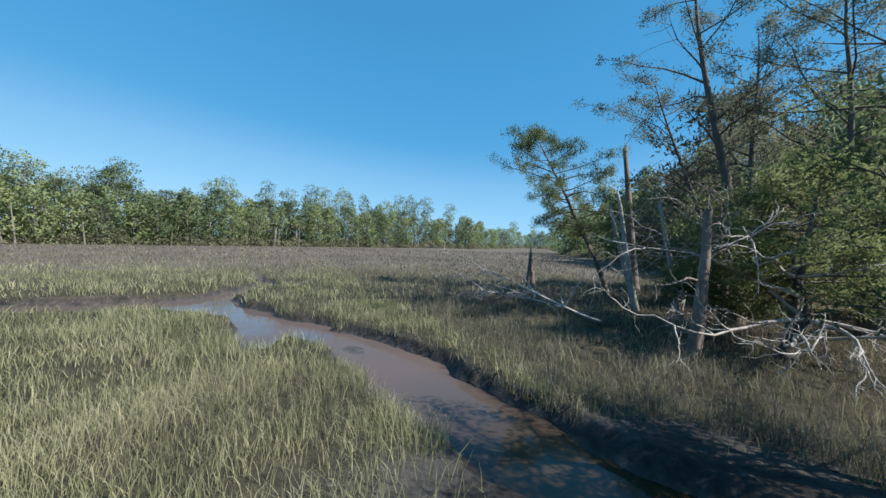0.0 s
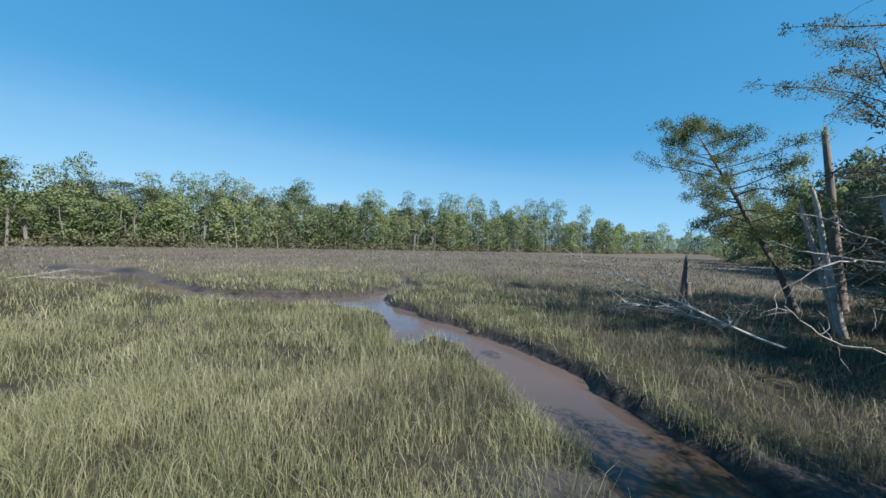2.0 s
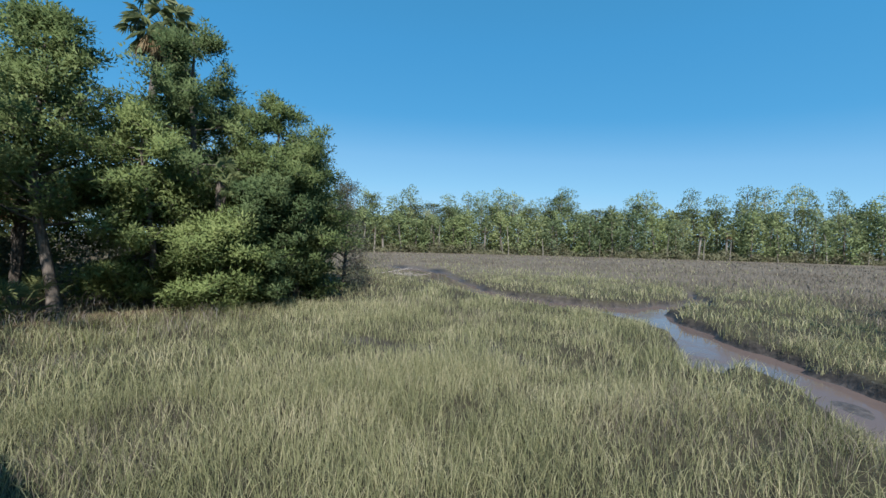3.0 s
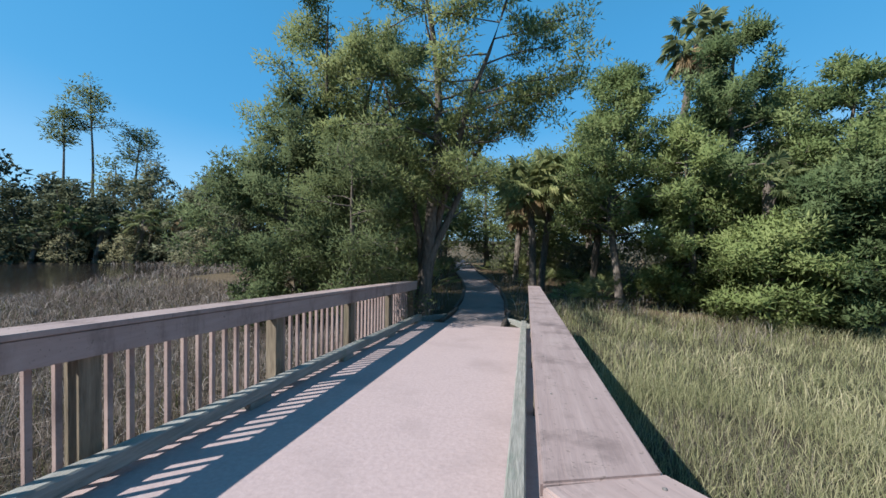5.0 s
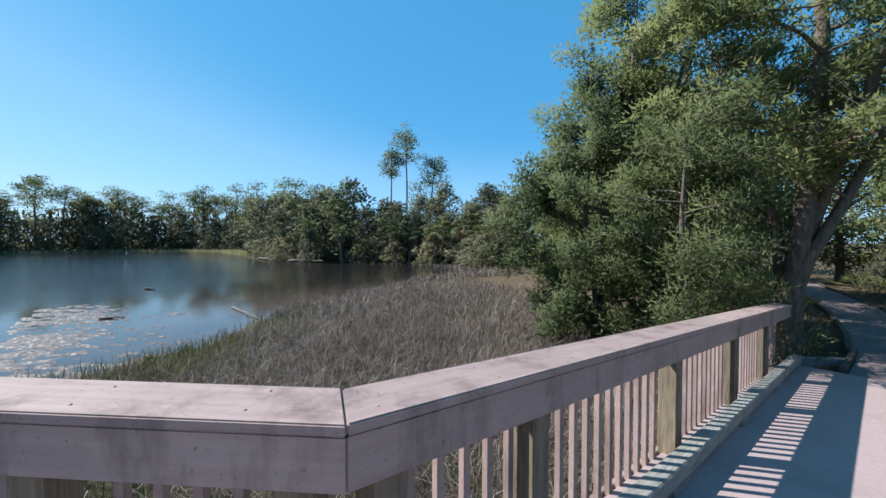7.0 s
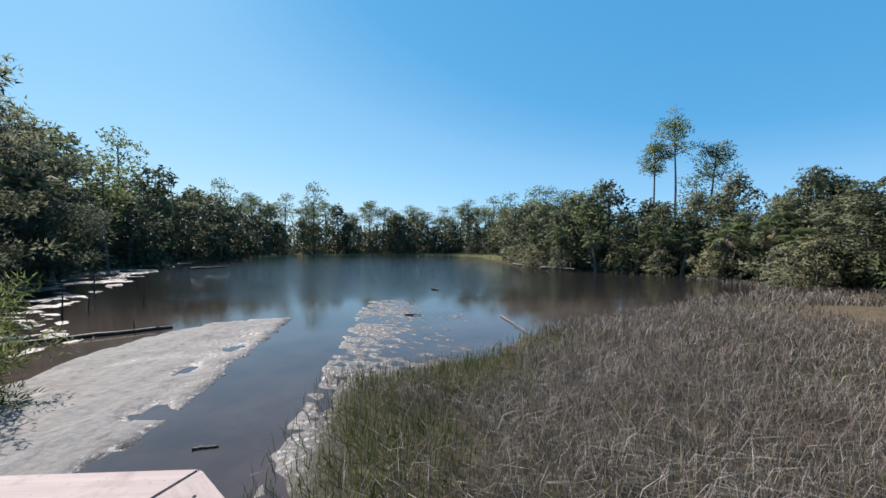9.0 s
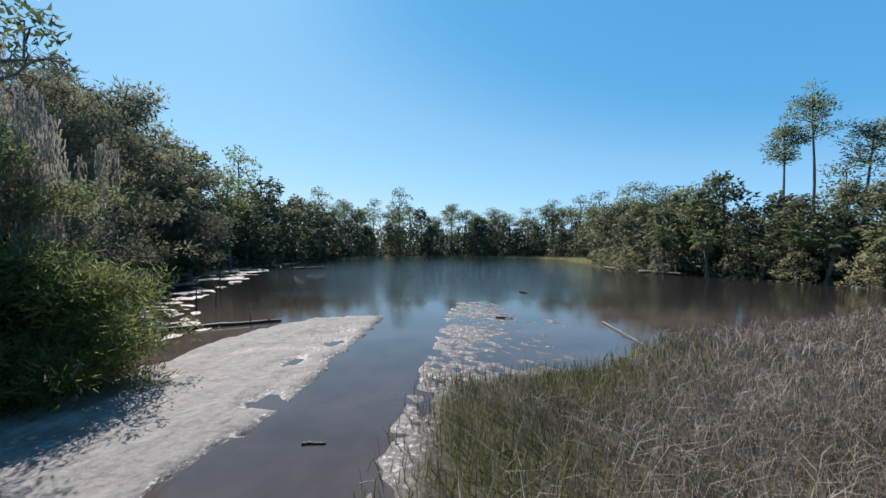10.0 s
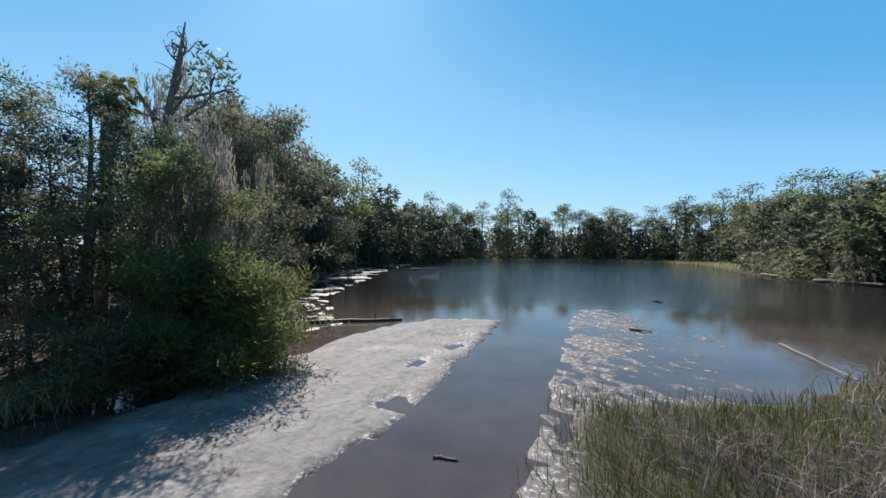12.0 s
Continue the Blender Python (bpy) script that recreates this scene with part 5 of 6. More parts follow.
tree("cedar_tree", (-4.6, -12.8), 103, M_OAK, SHADE, height=5.8, radius=0.13, crown=(0.36, 1.0), spread=2.2, limbs=34, clumps=5, per=76, lift=0.35, profile="round", forks=2, bare=0.28, **AIRY)
tree("oak_tree", (-9.8, -11.7), 104, M_OAK, SHADE, height=4.4, radius=0.12, crown=(0.35, 1.0), spread=1.6, limbs=36, clumps=6, per=56, lift=0.4, profile="round", forks=2, bare=0.2, **AIRY)
tree("oak_tree", (-15.0, -17.4), 105, M_OAK, SHADE, height=9.2, radius=0.17, crown=(0.2, 1.0), spread=2.5, limbs=46, clumps=6, per=60, leaf=(0.2, 0.065), clump=0.55, lift=0.45, profile="round", forks=2, bare=0.15)
tree("oak_tree", (-12.9, -15.7), 106, M_CEDAR_DULL, SHADE, height=8.2, radius=0.13, crown=(0.12, 1.0), spread=2.0, limbs=46, clumps=6, per=56, lift=0.4, profile="cone", bare=0.25, **AIRY)
near_oak = tree("oak_tree", (-18.7, -20.9), 107, M_OAK, SHADE, height=11.0, radius=0.2, crown=(0.12, 1.0), spread=3.2, limbs=44, clumps=6, per=40, leaf=(0.28, 0.11), clump=0.65, lift=0.4, profile="round", bare=0.12, twigs=False)
for x, y, turn, w, h in ((-23.1, -25.6, 2, 1.0, 1.0), (-27.2, -26.7, 3, 1.1, 1.0), (-31.8, -28.2, 4, 1.1, 0.95), (-20.0, -25.6, 5, 1.1, 1.1), (-14.2, -22.9, 6, 1.1, 0.6), (-8.5, -22.2, 2.5, 1.2, 0.45), (-3.1, -20.6, 0.5, 1.2, 0.4)):
    again(near_oak, (x, y), turn, (w, h), SHADE)
for x, y, turn, w, h in ((-17.9, -19.4, 1, 0.9, 0.75), (-24.0, -24.3, 2, 0.9, 0.8), (-11.7, -13.2, 3, 0.75, 0.55), (-12.6, -14.1, 4, 0.75, 0.65)):
    again(bpy.data.objects["oak_tree.002"], (x, y), turn, (w, h), "olive scrubby tree leaning over the mud")
tree("oak_tree", (-8.2, -11.5), 118, M_CEDAR, SHADE, height=5.4, radius=0.13, crown=(0.35, 1.0), spread=1.9, limbs=42, clumps=6, per=76, lift=0.35, profile="round", forks=2, bare=0.12, **AIRY)


def mossy_snag():
    rng = np.random.default_rng(111)
    thing = empty("mossy_snag", (-9.2, -14.3, float(land(-9.2, -14.3)[0])), label="broken dead tree with bare crooked limbs and hanging moss", category="dead tree")
    trunk, moss = Geo(), Geo()
    right = np.array([-0.48, 0.88, 0])
    stem = wander((0, 0, -0.2), (-0.02, 0.03, 1), 9.9, 12, rng, 0.03)
    trunk.tube(stem, 0.27 * np.linspace(1, 0.03, 13) ** 0.75, 8)
    for i, d, n, r in ((7, -right * 0.5 + [0, 0, 1], 2.2, 0.11), (8, right * 0.35 + [0, 0, 1], 1.5, 0.07), (6, -right * 0.25 + [0.3, 0.1, 1], 1.8, 0.08)):
        trunk.tube(wander(stem[i], d, n, 6, rng, 0.1), np.linspace(r, r * 0.35, 7), 7)
    for i, d, n in ((8, right + [0, 0, 0.35], 2.4), (8, right * 0.9 + [0.2, 0.1, 0.1], 2.2), (9, right + [0, 0, 0.7], 1.9), (9, right * 0.8 + [0, 0, 0.0], 2.1), (11, -right + [0, 0, 0.8], 1.0), (10, right * 0.5 + [0, 0, 0.6], 1.5), (7, right + [0, 0, 0.2], 1.8), (8, -right + [0, 0, 0.5], 1.6)):
        limb = Geo()
        dead_limb(limb, stem[i], d, n, 0.055, rng, 2, 0.3, 6, 0.0)
        child("limb", limb.mesh("limb", M_SNAG, True), thing)
    for i in range(110):
        src = stem[rng.integers(5, 11)] + rng.normal(0, 0.25, 3) * [1, 1, 0.6] + right * rng.uniform(-0.9, 0.5)
        k = 26
        drop = np.sort(rng.uniform(0, rng.uniform(0.5, 1.5), k))
        at = src + np.stack([rng.normal(0, 0.05, k), rng.normal(0, 0.05, k), -drop], 1)
        moss.leaves(at, np.stack([rng.normal(0, 0.15, k), rng.normal(0, 0.15, k), -np.ones(k)], 1), 0.22, 0.035, rng, slim=True)
    child("trunk", trunk.mesh("trunk", M_SNAG, True), thing)
    child("moss", moss.mesh("moss", M_MOSS), thing, label="grey hanging moss")


mossy_snag()
palm((-8.6, -15.2), 7.1, 112, "cabbage palm top showing beside the dead snag", fronds=18, dead=8, span=0.5)
tree("oak_tree", (-8.0, -14.4), 119, M_OAK, SHADE, height=7.7, radius=0.13, crown=(0.4, 1.0), spread=1.7, limbs=40, clumps=6, per=56, lift=0.5, profile="round", forks=2, bare=0.2, **AIRY)
tree("oak_tree", (-5.9, -14.2), 126, M_CEDAR, SHADE, height=6.9, radius=0.13, crown=(0.35, 1.0), spread=1.8, limbs=38, clumps=6, per=56, lift=0.45, profile="round", forks=2, bare=0.2, **AIRY)


def moss_on(at, z0, seed, curtains=9, spread=0.9, fall=1.6):
    """Grey moss hanging in curtains, each a part."""
    rng = np.random.default_rng(seed)
    thing = empty("hanging_moss", (at[0], at[1], float(land(*at)[0])), label="long grey curtains of moss hanging from the trees", category="moss")
    for _ in range(curtains):
        g = Geo()
        middle = np.array([rng.normal(0, spread), rng.normal(0, spread), z0 + rng.normal(0, 0.6)])
        for _ in range(9):
            src = middle + rng.normal(0, 0.16, 3)
            k = 40
            drop = np.sort(rng.uniform(0, fall * rng.uniform(0.4, 1.1), k))
            p = src + np.stack([rng.normal(0, 0.05, k), rng.normal(0, 0.05, k), -drop], 1) * [1, 1, 1]
            g.leaves(p, np.stack([rng.normal(0, 0.14, k), rng.normal(0, 0.14, k), -np.ones(k)], 1), 0.24, 0.035, rng, slim=True)
        child("moss_curtain", g.mesh("moss_curtain", M_MOSS), thing)
    return thing


moss_on((-8.75, -11.0), 4.7, 113, 12, 0.5, 2.2)
moss_on((-10.5, -12.5), 4.8, 114, 7, 0.8, 1.6)

# extra tree out of view, added for the shade it casts
tree("oak_tree", (-3.1, -13.5), 109, M_OAK, SHADE, height=5.6, radius=0.13, crown=(0.36, 1.0), spread=2.0, limbs=34, clumps=5, per=28, leaf=(0.2, 0.07), clump=0.5, lift=0.35, profile="round", twigs=False)

# ---- woods along the path ----
wood_cedar = tree("wood_tree", (-6.5, 17.5), 120, M_CEDAR, "evergreen tree in the wood along the footpath", height=9.6, radius=0.2, crown=(0.12, 1.0), spread=3.2, limbs=44, clumps=6, per=32, leaf=(0.28, 0.11), clump=0.65, lift=0.35, profile="round", twigs=False)
# the first two are added to cast shade on the path
for x, y, turn, w, h in ((-4.3, 15.2, 5, 0.62, 0.75), (-5.4, 20.0, 1, 0.7, 0.8), (-9.5, 20.5, 2, 1.1, 0.9), (1.5, 24, 3, 1.0, 0.85), (5.0, 22.5, 4, 1.1, 1.0), (-2.0, 31, 0.5, 1.2, 1.0), (3.0, 31, 1.5, 1.2, 1.0), (-10, 27, 2.5, 1.2, 1.0),
                         (14, 22, 4.5, 1.1, 0.8), (18.5, 24, 5.5, 1.1, 0.75), (-13.5, 24.5, 0.2, 1.1, 0.9), (-17.5, 28, 1.2, 1.1, 0.95), (-7, 37, 3.2, 1.3, 1.1)):
    again(wood_cedar, (x, y), turn, (w, h), "evergreen tree in the wood along the footpath")
wood_palm = bpy.data.objects["cabbage_palm.001"]
for x, y, turn, w, h in ((0.8, 20.5, 1, 1.0, 0.75), (-3.8, 19.5, 2, 1.0, 0.7), (1.8, 27.5, 3, 1.1, 1.2), (-5.2, 27.5, 4, 1.0, 1.1), (4.4, 17.5, 5, 1.0, 0.7), (-0.2, 35, 0.6, 1.1, 1.3)):
    again(wood_palm, (x, y), turn, (w, h), "cabbage palm in the wood along the footpath")
first_palmetto = palmetto((1.9, 19.0), 121, "green palmetto shrub in the undergrowth along the path")
for k, (x, y) in enumerate(((3.2, 13.6), (4.2, 14.8), (-3.2, 16.4), (0.9, 22.4), (2.4, 21.5), (3.6, 19.6), (-3.7, 22.5), (0.4, 25.5), (-1.2, 28.5), (5.2, 18.6), (-5.6, 15.2), (2.8, 24.6), (-0.4, 30.2), (-4.5, 30.0))):
    again(first_palmetto, (x, y), k * 1.7, (0.9 + 0.25 * (k % 3), 0.9 + 0.2 * (k % 4)))


# ---- small things on the mud and water ----
rng_small = np.random.default_rng(9)
M_CLOD = surface("wet mud lump", (0.018, 0.016, 0.015), (0.05, 0.043, 0.039), (0.085, 0.077, 0.072), 6.0, rough=0.8, bumps=0.9)


def log(name, a, b_end, radius, seed, label, mat, category="log", z=None, twigs=5):
    rng = np.random.default_rng(seed)
    a, b_end = np.array(a, float), np.array(b_end, float)
    mid = a + (b_end - a) * np.linspace(0, 1, 9)[:, None]
    line = np.concatenate([mid - a, np.zeros((9, 1))], 1) + rng.normal(0, radius * 0.35, (9, 3)) * [1, 1, 0.3]
    g = Geo()
    g.tube(line, radius * np.linspace(1, 0.55, 9) * rng.uniform(0.85, 1.15, 9), 8)
    for _ in range(twigs):
        i = rng.integers(2, 8)
        g.tube(wander(line[i], rng.normal(0, 1, 3) + [0, 0, 0.6], radius * rng.uniform(3, 6), 3, rng, 0.2), np.linspace(radius * 0.3, 0.006, 4), 4)
    ob = new(name, g.mesh(name, mat, True))
    ob.location = (a[0], a[1], (float(land(*a)[0]) if z is None else z) + radius * 0.55)
    return tagged(ob, label=label, category=category)


log("fallen_log", (-12.89, -12.48), (-15.41, -9.2), 0.10, 301, "dark fallen log lying across the wet mud", M_DARKWOOD)
log("drift_log", (-47.26, -27.34), (-52.04, -25.33), 0.12, 302, "dark log at the edge of the far mud", M_DARKWOOD, z=-1.0)
log("drift_stick", (-17.2, 2.57), (-13.89, 2.81), 0.028, 303, "long grey stick slanting out of the pond", M_SNAG, "stick", -0.99)
log("wood_chip", (-8.81, -3.42), (-8.91, -3.03), 0.045, 304, "dark piece of driftwood on the mud", M_DARKWOOD, "driftwood", None, 0)
log("sunken_stick", (-7.46, -3.96), (-7.51, -3.63), 0.03, 305, "dark stick lying in the channel", M_DARKWOOD, "stick", -1.03, 0)
log("floating_branch", (-17.57, -1.37), (-17.37, -0.74), 0.035, 306, "small dark twiggy branch floating in the pond", M_DARKWOOD, "branch", -1.01)
# stands in for a small bird-like shape on the water
log("floating_snag", (-26.68, 0.08), (-26.17, 0.5), 0.06, 307, "small dark bird-like shape on the pond, built as a snag", M_DARKWOOD, "branch", -1.0)
log("shore_log", (-58, 13.6), (-53, 14.2), 0.2, 308, "dark fallen trunk along the pond's far bank", M_DARKWOOD, z=-0.9)
log("shore_log", (-48.6, 14.8), (-44.8, 17.6), 0.2, 309, "dark fallen trunk along the pond's far bank", M_DARKWOOD, z=-0.9)
for k, (x, y, h) in enumerate(((-20.5, -13.8, 0.5), (-18.9, -14.9, 0.7), (-24.2, -19.0, 0.9), (-17.4, -14.6, 0.45))):
    snag((x, y), h + 0.5, 0.035, 320 + k, "thin dark broken stake standing in the mud", (0.1, 0.05), 1, M_DARKWOOD, 0.3)
snag((-37.6, 40.1), 7.2, 0.2, 330, "straight bare trunk standing at the wood's edge", stubs=1)
rng_poles = np.random.default_rng(12)
for k in range(22):
    az, h = radians(34 + 78 * (k + rng_poles.uniform(0, 1)) / 22), rng_poles.uniform(3.0, 7.5)
    d = float(np.interp(math.degrees(az), [34, 45, 75, 92, 105, 112], [74, 96, 108, 122, 145, 165])) + rng_poles.uniform(-1.5, 1.0)
    snag((d * math.sin(az), d * math.cos(az)), h, rng_poles.uniform(0.09, 0.15), 340 + k, "slender bleached trunk at the far marsh edge", stubs=1, mat=M_PALE_BARK)


def clod(at, size, seed, label):
    """A lump of wet mud and shell."""
    rng = np.random.default_rng(seed)
    bm = bmesh.new()
    bmesh.ops.create_icosphere(bm, subdivisions=3 if size > 0.1 else 2, radius=1.0)
    for v in bm.verts:
        k = 1 + 0.35 * noise.noise(v.co * 1.7 + Vector((seed, 0, 0))) + 0.18 * noise.noise(v.co * 5 + Vector((0, seed, 0)))
        v.co = Vector((v.co.x * size * k * 1.25, v.co.y * size * k, v.co.z * size * k * 0.34))
    me = bpy.data.meshes.new("mud_clod")
    bm.to_mesh(me)
    bm.free()
    me.materials.append(M_CLOD)
    for poly in me.polygons:
        poly.use_smooth = True
    ob = new("mud_clod", me)
    ob.location, ob.rotation_euler = (at[0], at[1], float(land(*at)[0]) - size * 0.03), (0, 0, rng.uniform(0, 6))
    return tagged(ob, label=label, category="mud clod", group="mud clods by the creek")


for k in range(75):
    x, y = rng_small.uniform(3.6, 9.2), rng_small.uniform(-8.8, -5.6)
    if k == 0:
        x, y = 6.9, -6.1
    if land(x, y)[0] > -1.35 and land(x + 0.25, y + 0.3)[0] > land(x, y)[0] - 0.07:
        clod((x, y), 0.15 if k == 0 else rng_small.uniform(0.025, 0.085), 400 + k, "dark lump of wet mud beside the creek")


def tussock(at, seed, label, count=150, height=1.0, mat=None, lean=1.5):
    rng = np.random.default_rng(seed)
    g = Geo()
    g.blades(rng.normal(0, 0.22, (count, 3)) * [1, 1, 0], height * rng.uniform(0.5, 1.2, count), 0.012, lean, rng, 0.9)
    ob = new("grass_tussock", g.mesh("grass_tussock", mat or M_MARSH))
    ob.location = (at[0], at[1], float(land(*at)[0]) - 0.03)
    return tagged(ob, label=label, category="grass", group="grass tussocks")


for k, (x, y) in enumerate(((-5.5, -10.3), (-5.0, -10.6), (-6.1, -10.2))):
    tussock((x, y), 440 + k, "drooping pale grass tussock under the shrub")

# ---- far woods, as things sharing a few shapes ----
rng_far = np.random.default_rng(77)
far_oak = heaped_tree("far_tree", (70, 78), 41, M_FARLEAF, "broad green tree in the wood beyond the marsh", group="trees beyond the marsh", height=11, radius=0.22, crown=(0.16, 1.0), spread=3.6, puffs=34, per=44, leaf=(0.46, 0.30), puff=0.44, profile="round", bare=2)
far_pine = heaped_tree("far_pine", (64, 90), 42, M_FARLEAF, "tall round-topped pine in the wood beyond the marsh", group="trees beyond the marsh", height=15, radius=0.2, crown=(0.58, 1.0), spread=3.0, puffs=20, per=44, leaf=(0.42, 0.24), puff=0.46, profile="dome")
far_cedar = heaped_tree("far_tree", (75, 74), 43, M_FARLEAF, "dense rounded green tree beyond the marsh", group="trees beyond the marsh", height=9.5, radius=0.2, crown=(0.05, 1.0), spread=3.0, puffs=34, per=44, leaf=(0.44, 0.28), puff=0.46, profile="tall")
far_palm = palm((68, 66), 6.5, 44, "cabbage palm at the far marsh edge", fronds=16, dead=4, span=1.0, girth=0.2)
for ob in far_palm.children + far_pine.children:
    if ob.name.startswith("trunk"):
        ob.data.materials[0] = M_PALE_BARK
far_palm["group"] = "palms beyond the marsh"


def edge_of_marsh(az):
    """How far off the wood stands in that direction from the bridge (degrees from +y to the right)."""
    return float(np.interp(az, [20, 28, 45, 75, 92, 105, 118, 123, 126, 129, 131, 140, 165, 185], [40, 60, 96, 108, 122, 145, 180, 235, 320, 300, 120, 60, 38, 34]))


for k in range(240):
    az = 22 + 150 * (k + rng_far.uniform(0, 1)) / 240
    row = k % 4
    d = edge_of_marsh(az) + row * 5.5 + rng_far.uniform(0, 4)
    at = (d * math.sin(radians(az)), d * math.cos(radians(az)))
    kind = far_oak if rng_far.uniform() < 0.45 else far_cedar
    if row >= 2 and rng_far.uniform() < 0.42:
        kind = far_pine
    if row == 0 and rng_far.uniform() < 0.06:
        kind = far_pine
    elif row == 0 and rng_far.uniform() < 0.24:
        kind = far_palm
    grow_by = (1.0 if row < 2 else 1.16) * float(np.interp(az, [40, 60, 85, 105, 125], [1.0, 1.08, 1.18, 1.25, 1.2]))
    again(kind, at, rng_far.uniform(0, 6.28), (rng_far.uniform(1.0, 1.4), grow_by * rng_far.uniform(0.85, 1.08)))

# ---- woods round the pond ----
pond_oak = heaped_tree("shore_tree", (-66, 20), 51, M_SHORE, "dark green tree on the pond shore", group="trees round the pond", height=9, radius=0.2, crown=(0.14, 1.0), spread=3.0, puffs=42, per=34, leaf=(0.46, 0.30), puff=0.42, profile="round", bare=2)
pond_cedar = heaped_tree("shore_tree", (-48, 21), 52, M_SHORE, "dark upright cedar on the pond shore", group="trees round the pond", height=9.5, radius=0.18, crown=(0.05, 1.0), spread=2.3, puffs=40, per=34, leaf=(0.44, 0.28), puff=0.46, profile="tall")
pond_pine = heaped_tree("shore_pine", (-100, 28), 53, M_PINE, "pine with a rounded top behind the pond", group="pines round the pond", height=13, radius=0.18, crown=(0.55, 1.0), spread=2.3, puffs=22, per=36, leaf=(0.38, 0.20), puff=0.46, profile="dome")
pond_grey = heaped_tree("shore_shrub", (-54, 15.2), 54, M_CEDAR_DULL, "grey-green scrub at the water's edge", group="scrub round the pond", height=3.4, radius=0.07, crown=(0.08, 1.0), spread=1.8, puffs=26, per=40, leaf=(0.26, 0.10), puff=0.34, profile="round", bare=8)
near_shore = heaped_tree("shore_tree", (-30, 30), 56, M_SHORE, "grey-green tree on the pond shore", group="trees round the pond", height=9, radius=0.18, crown=(0.1, 1.0), spread=2.7, puffs=56, per=64, leaf=(0.29, 0.16), puff=0.38, profile="round", sides=5, limbs=10, bare=3)
pond_palm = palm((-39, 25), 4.2, 55, "cabbage palm on the pond shore", fronds=18, dead=6, span=0.9)
pond_palm["group"] = "palms round the pond"
SHORE = [(-23, 28), (-28, 27.5), (-34, 27.5), (-40, 25.5), (-45, 21.5), (-51, 17.8), (-60, 16.8), (-68, 17.4), (-80, 20), (-92, 21.5), (-105, 20), (-116, 11), (-121, 0), (-117, -14), (-106, -27), (-95, -37), (-84, -40.5),
         (-70, -40), (-60, -39.5), (-50, -36.5), (-41, -33), (-33, -30.5), (-27, -28.5)]
for k in range(108):
    s = (len(SHORE) - 1) * (k + rng_far.uniform(0, 1)) / 108
    i = min(int(s), len(SHORE) - 2)
    x, y = (SHORE[i][c] + (s - i) * (SHORE[i + 1][c] - SHORE[i][c]) for c in (0, 1))
    away = Vector((x + 55, y + 6)).normalized()
    row = k % 3
    x, y = x + away.x * (row * 4.5 + rng_far.uniform(-1, 2)), y + away.y * (row * 4.5 + rng_far.uniform(-1, 2))
    kind = rng_far.choice([0, 1, 2], p=[0.5, 0.35, 0.15] if row < 2 else [0.3, 0.2, 0.5])
    size = rng_far.uniform(0.8, 1.2)
    low = float(np.interp(math.degrees(math.atan2(x, y)), [-130, -112, -78, -72, -40], [1.45, 1.5, 1.4, 1.12, 1.0]))
    again(near_shore if i < 4 else (pond_oak, pond_cedar, pond_pine)[kind], (x, y), rng_far.uniform(0, 6.28), (size * 1.05 * low ** 0.8, size * low * (0.72 if row == 0 else 0.95)))
for k, (x, y, h, s) in enumerate(((-50.4, 33.8, 20.3, 2.9), (-51.6, 32.1, 17.6, 1.9), (-48.2, 36.8, 15.8, 2.8))):
    tufted_pine("tall_pine", (x, y), h, 210 + k, "very tall slender pine standing over the pond woods", s, "tall pines by the pond")
shore_pine = tufted_pine("tufted_pine", (-120, -8), 13.5, 215, "pine with an open tufted crown behind the pond", 2.6, "open pines behind the pond")
for k in range(26):
    a = radians(-128 + 62 * (k + rng_far.uniform(0, 1)) / 26)
    d = 118 + rng_far.uniform(0, 14) - 30 * max(0, (k - 18) / 8)
    again(shore_pine, (d * math.sin(a), d * math.cos(a)), k * 1.3, (rng_far.uniform(1.0, 1.4), rng_far.uniform(0.9, 1.25)))
marsh_pine = tufted_pine("tufted_pine", (116, 34.5), 17.5, 216, "lone pine rising over the wood beyond the marsh", 2.8, "open pines beyond the marsh")
for k in range(22):
    az = 40 + 75 * (k + rng_far.uniform(0, 1)) / 22
    d = edge_of_marsh(az) + rng_far.uniform(6, 16)
    again(marsh_pine, (d * math.sin(radians(az)), d * math.cos(radians(az))), k * 1.3, (rng_far.uniform(0.9, 1.3), rng_far.uniform(0.72, 0.92)), "open pine in the wood beyond the marsh")
for x, y in ((-29, 26), (-33, 25.5), (-37, 25.0), (-41, 22.8), (-44, 19.8), (-48, 17.2), (-31, 27.5), (-27, 26)):
    again(pond_palm, (x, y), x * 3, (rng_far.uniform(0.9, 1.2), rng_far.uniform(0.55, 1.15)))
for x, y in ((-57, 15), (-52, 15.4), (-61, 14.6), (-38, 23.6), (-26, 24.5), (-24.5, 25), (-33.5, 25), (-47, 16.6)):
    again(pond_grey, (x, y), x * 2, (rng_far.uniform(0.8, 1.3), rng_far.uniform(0.7, 1.1)))


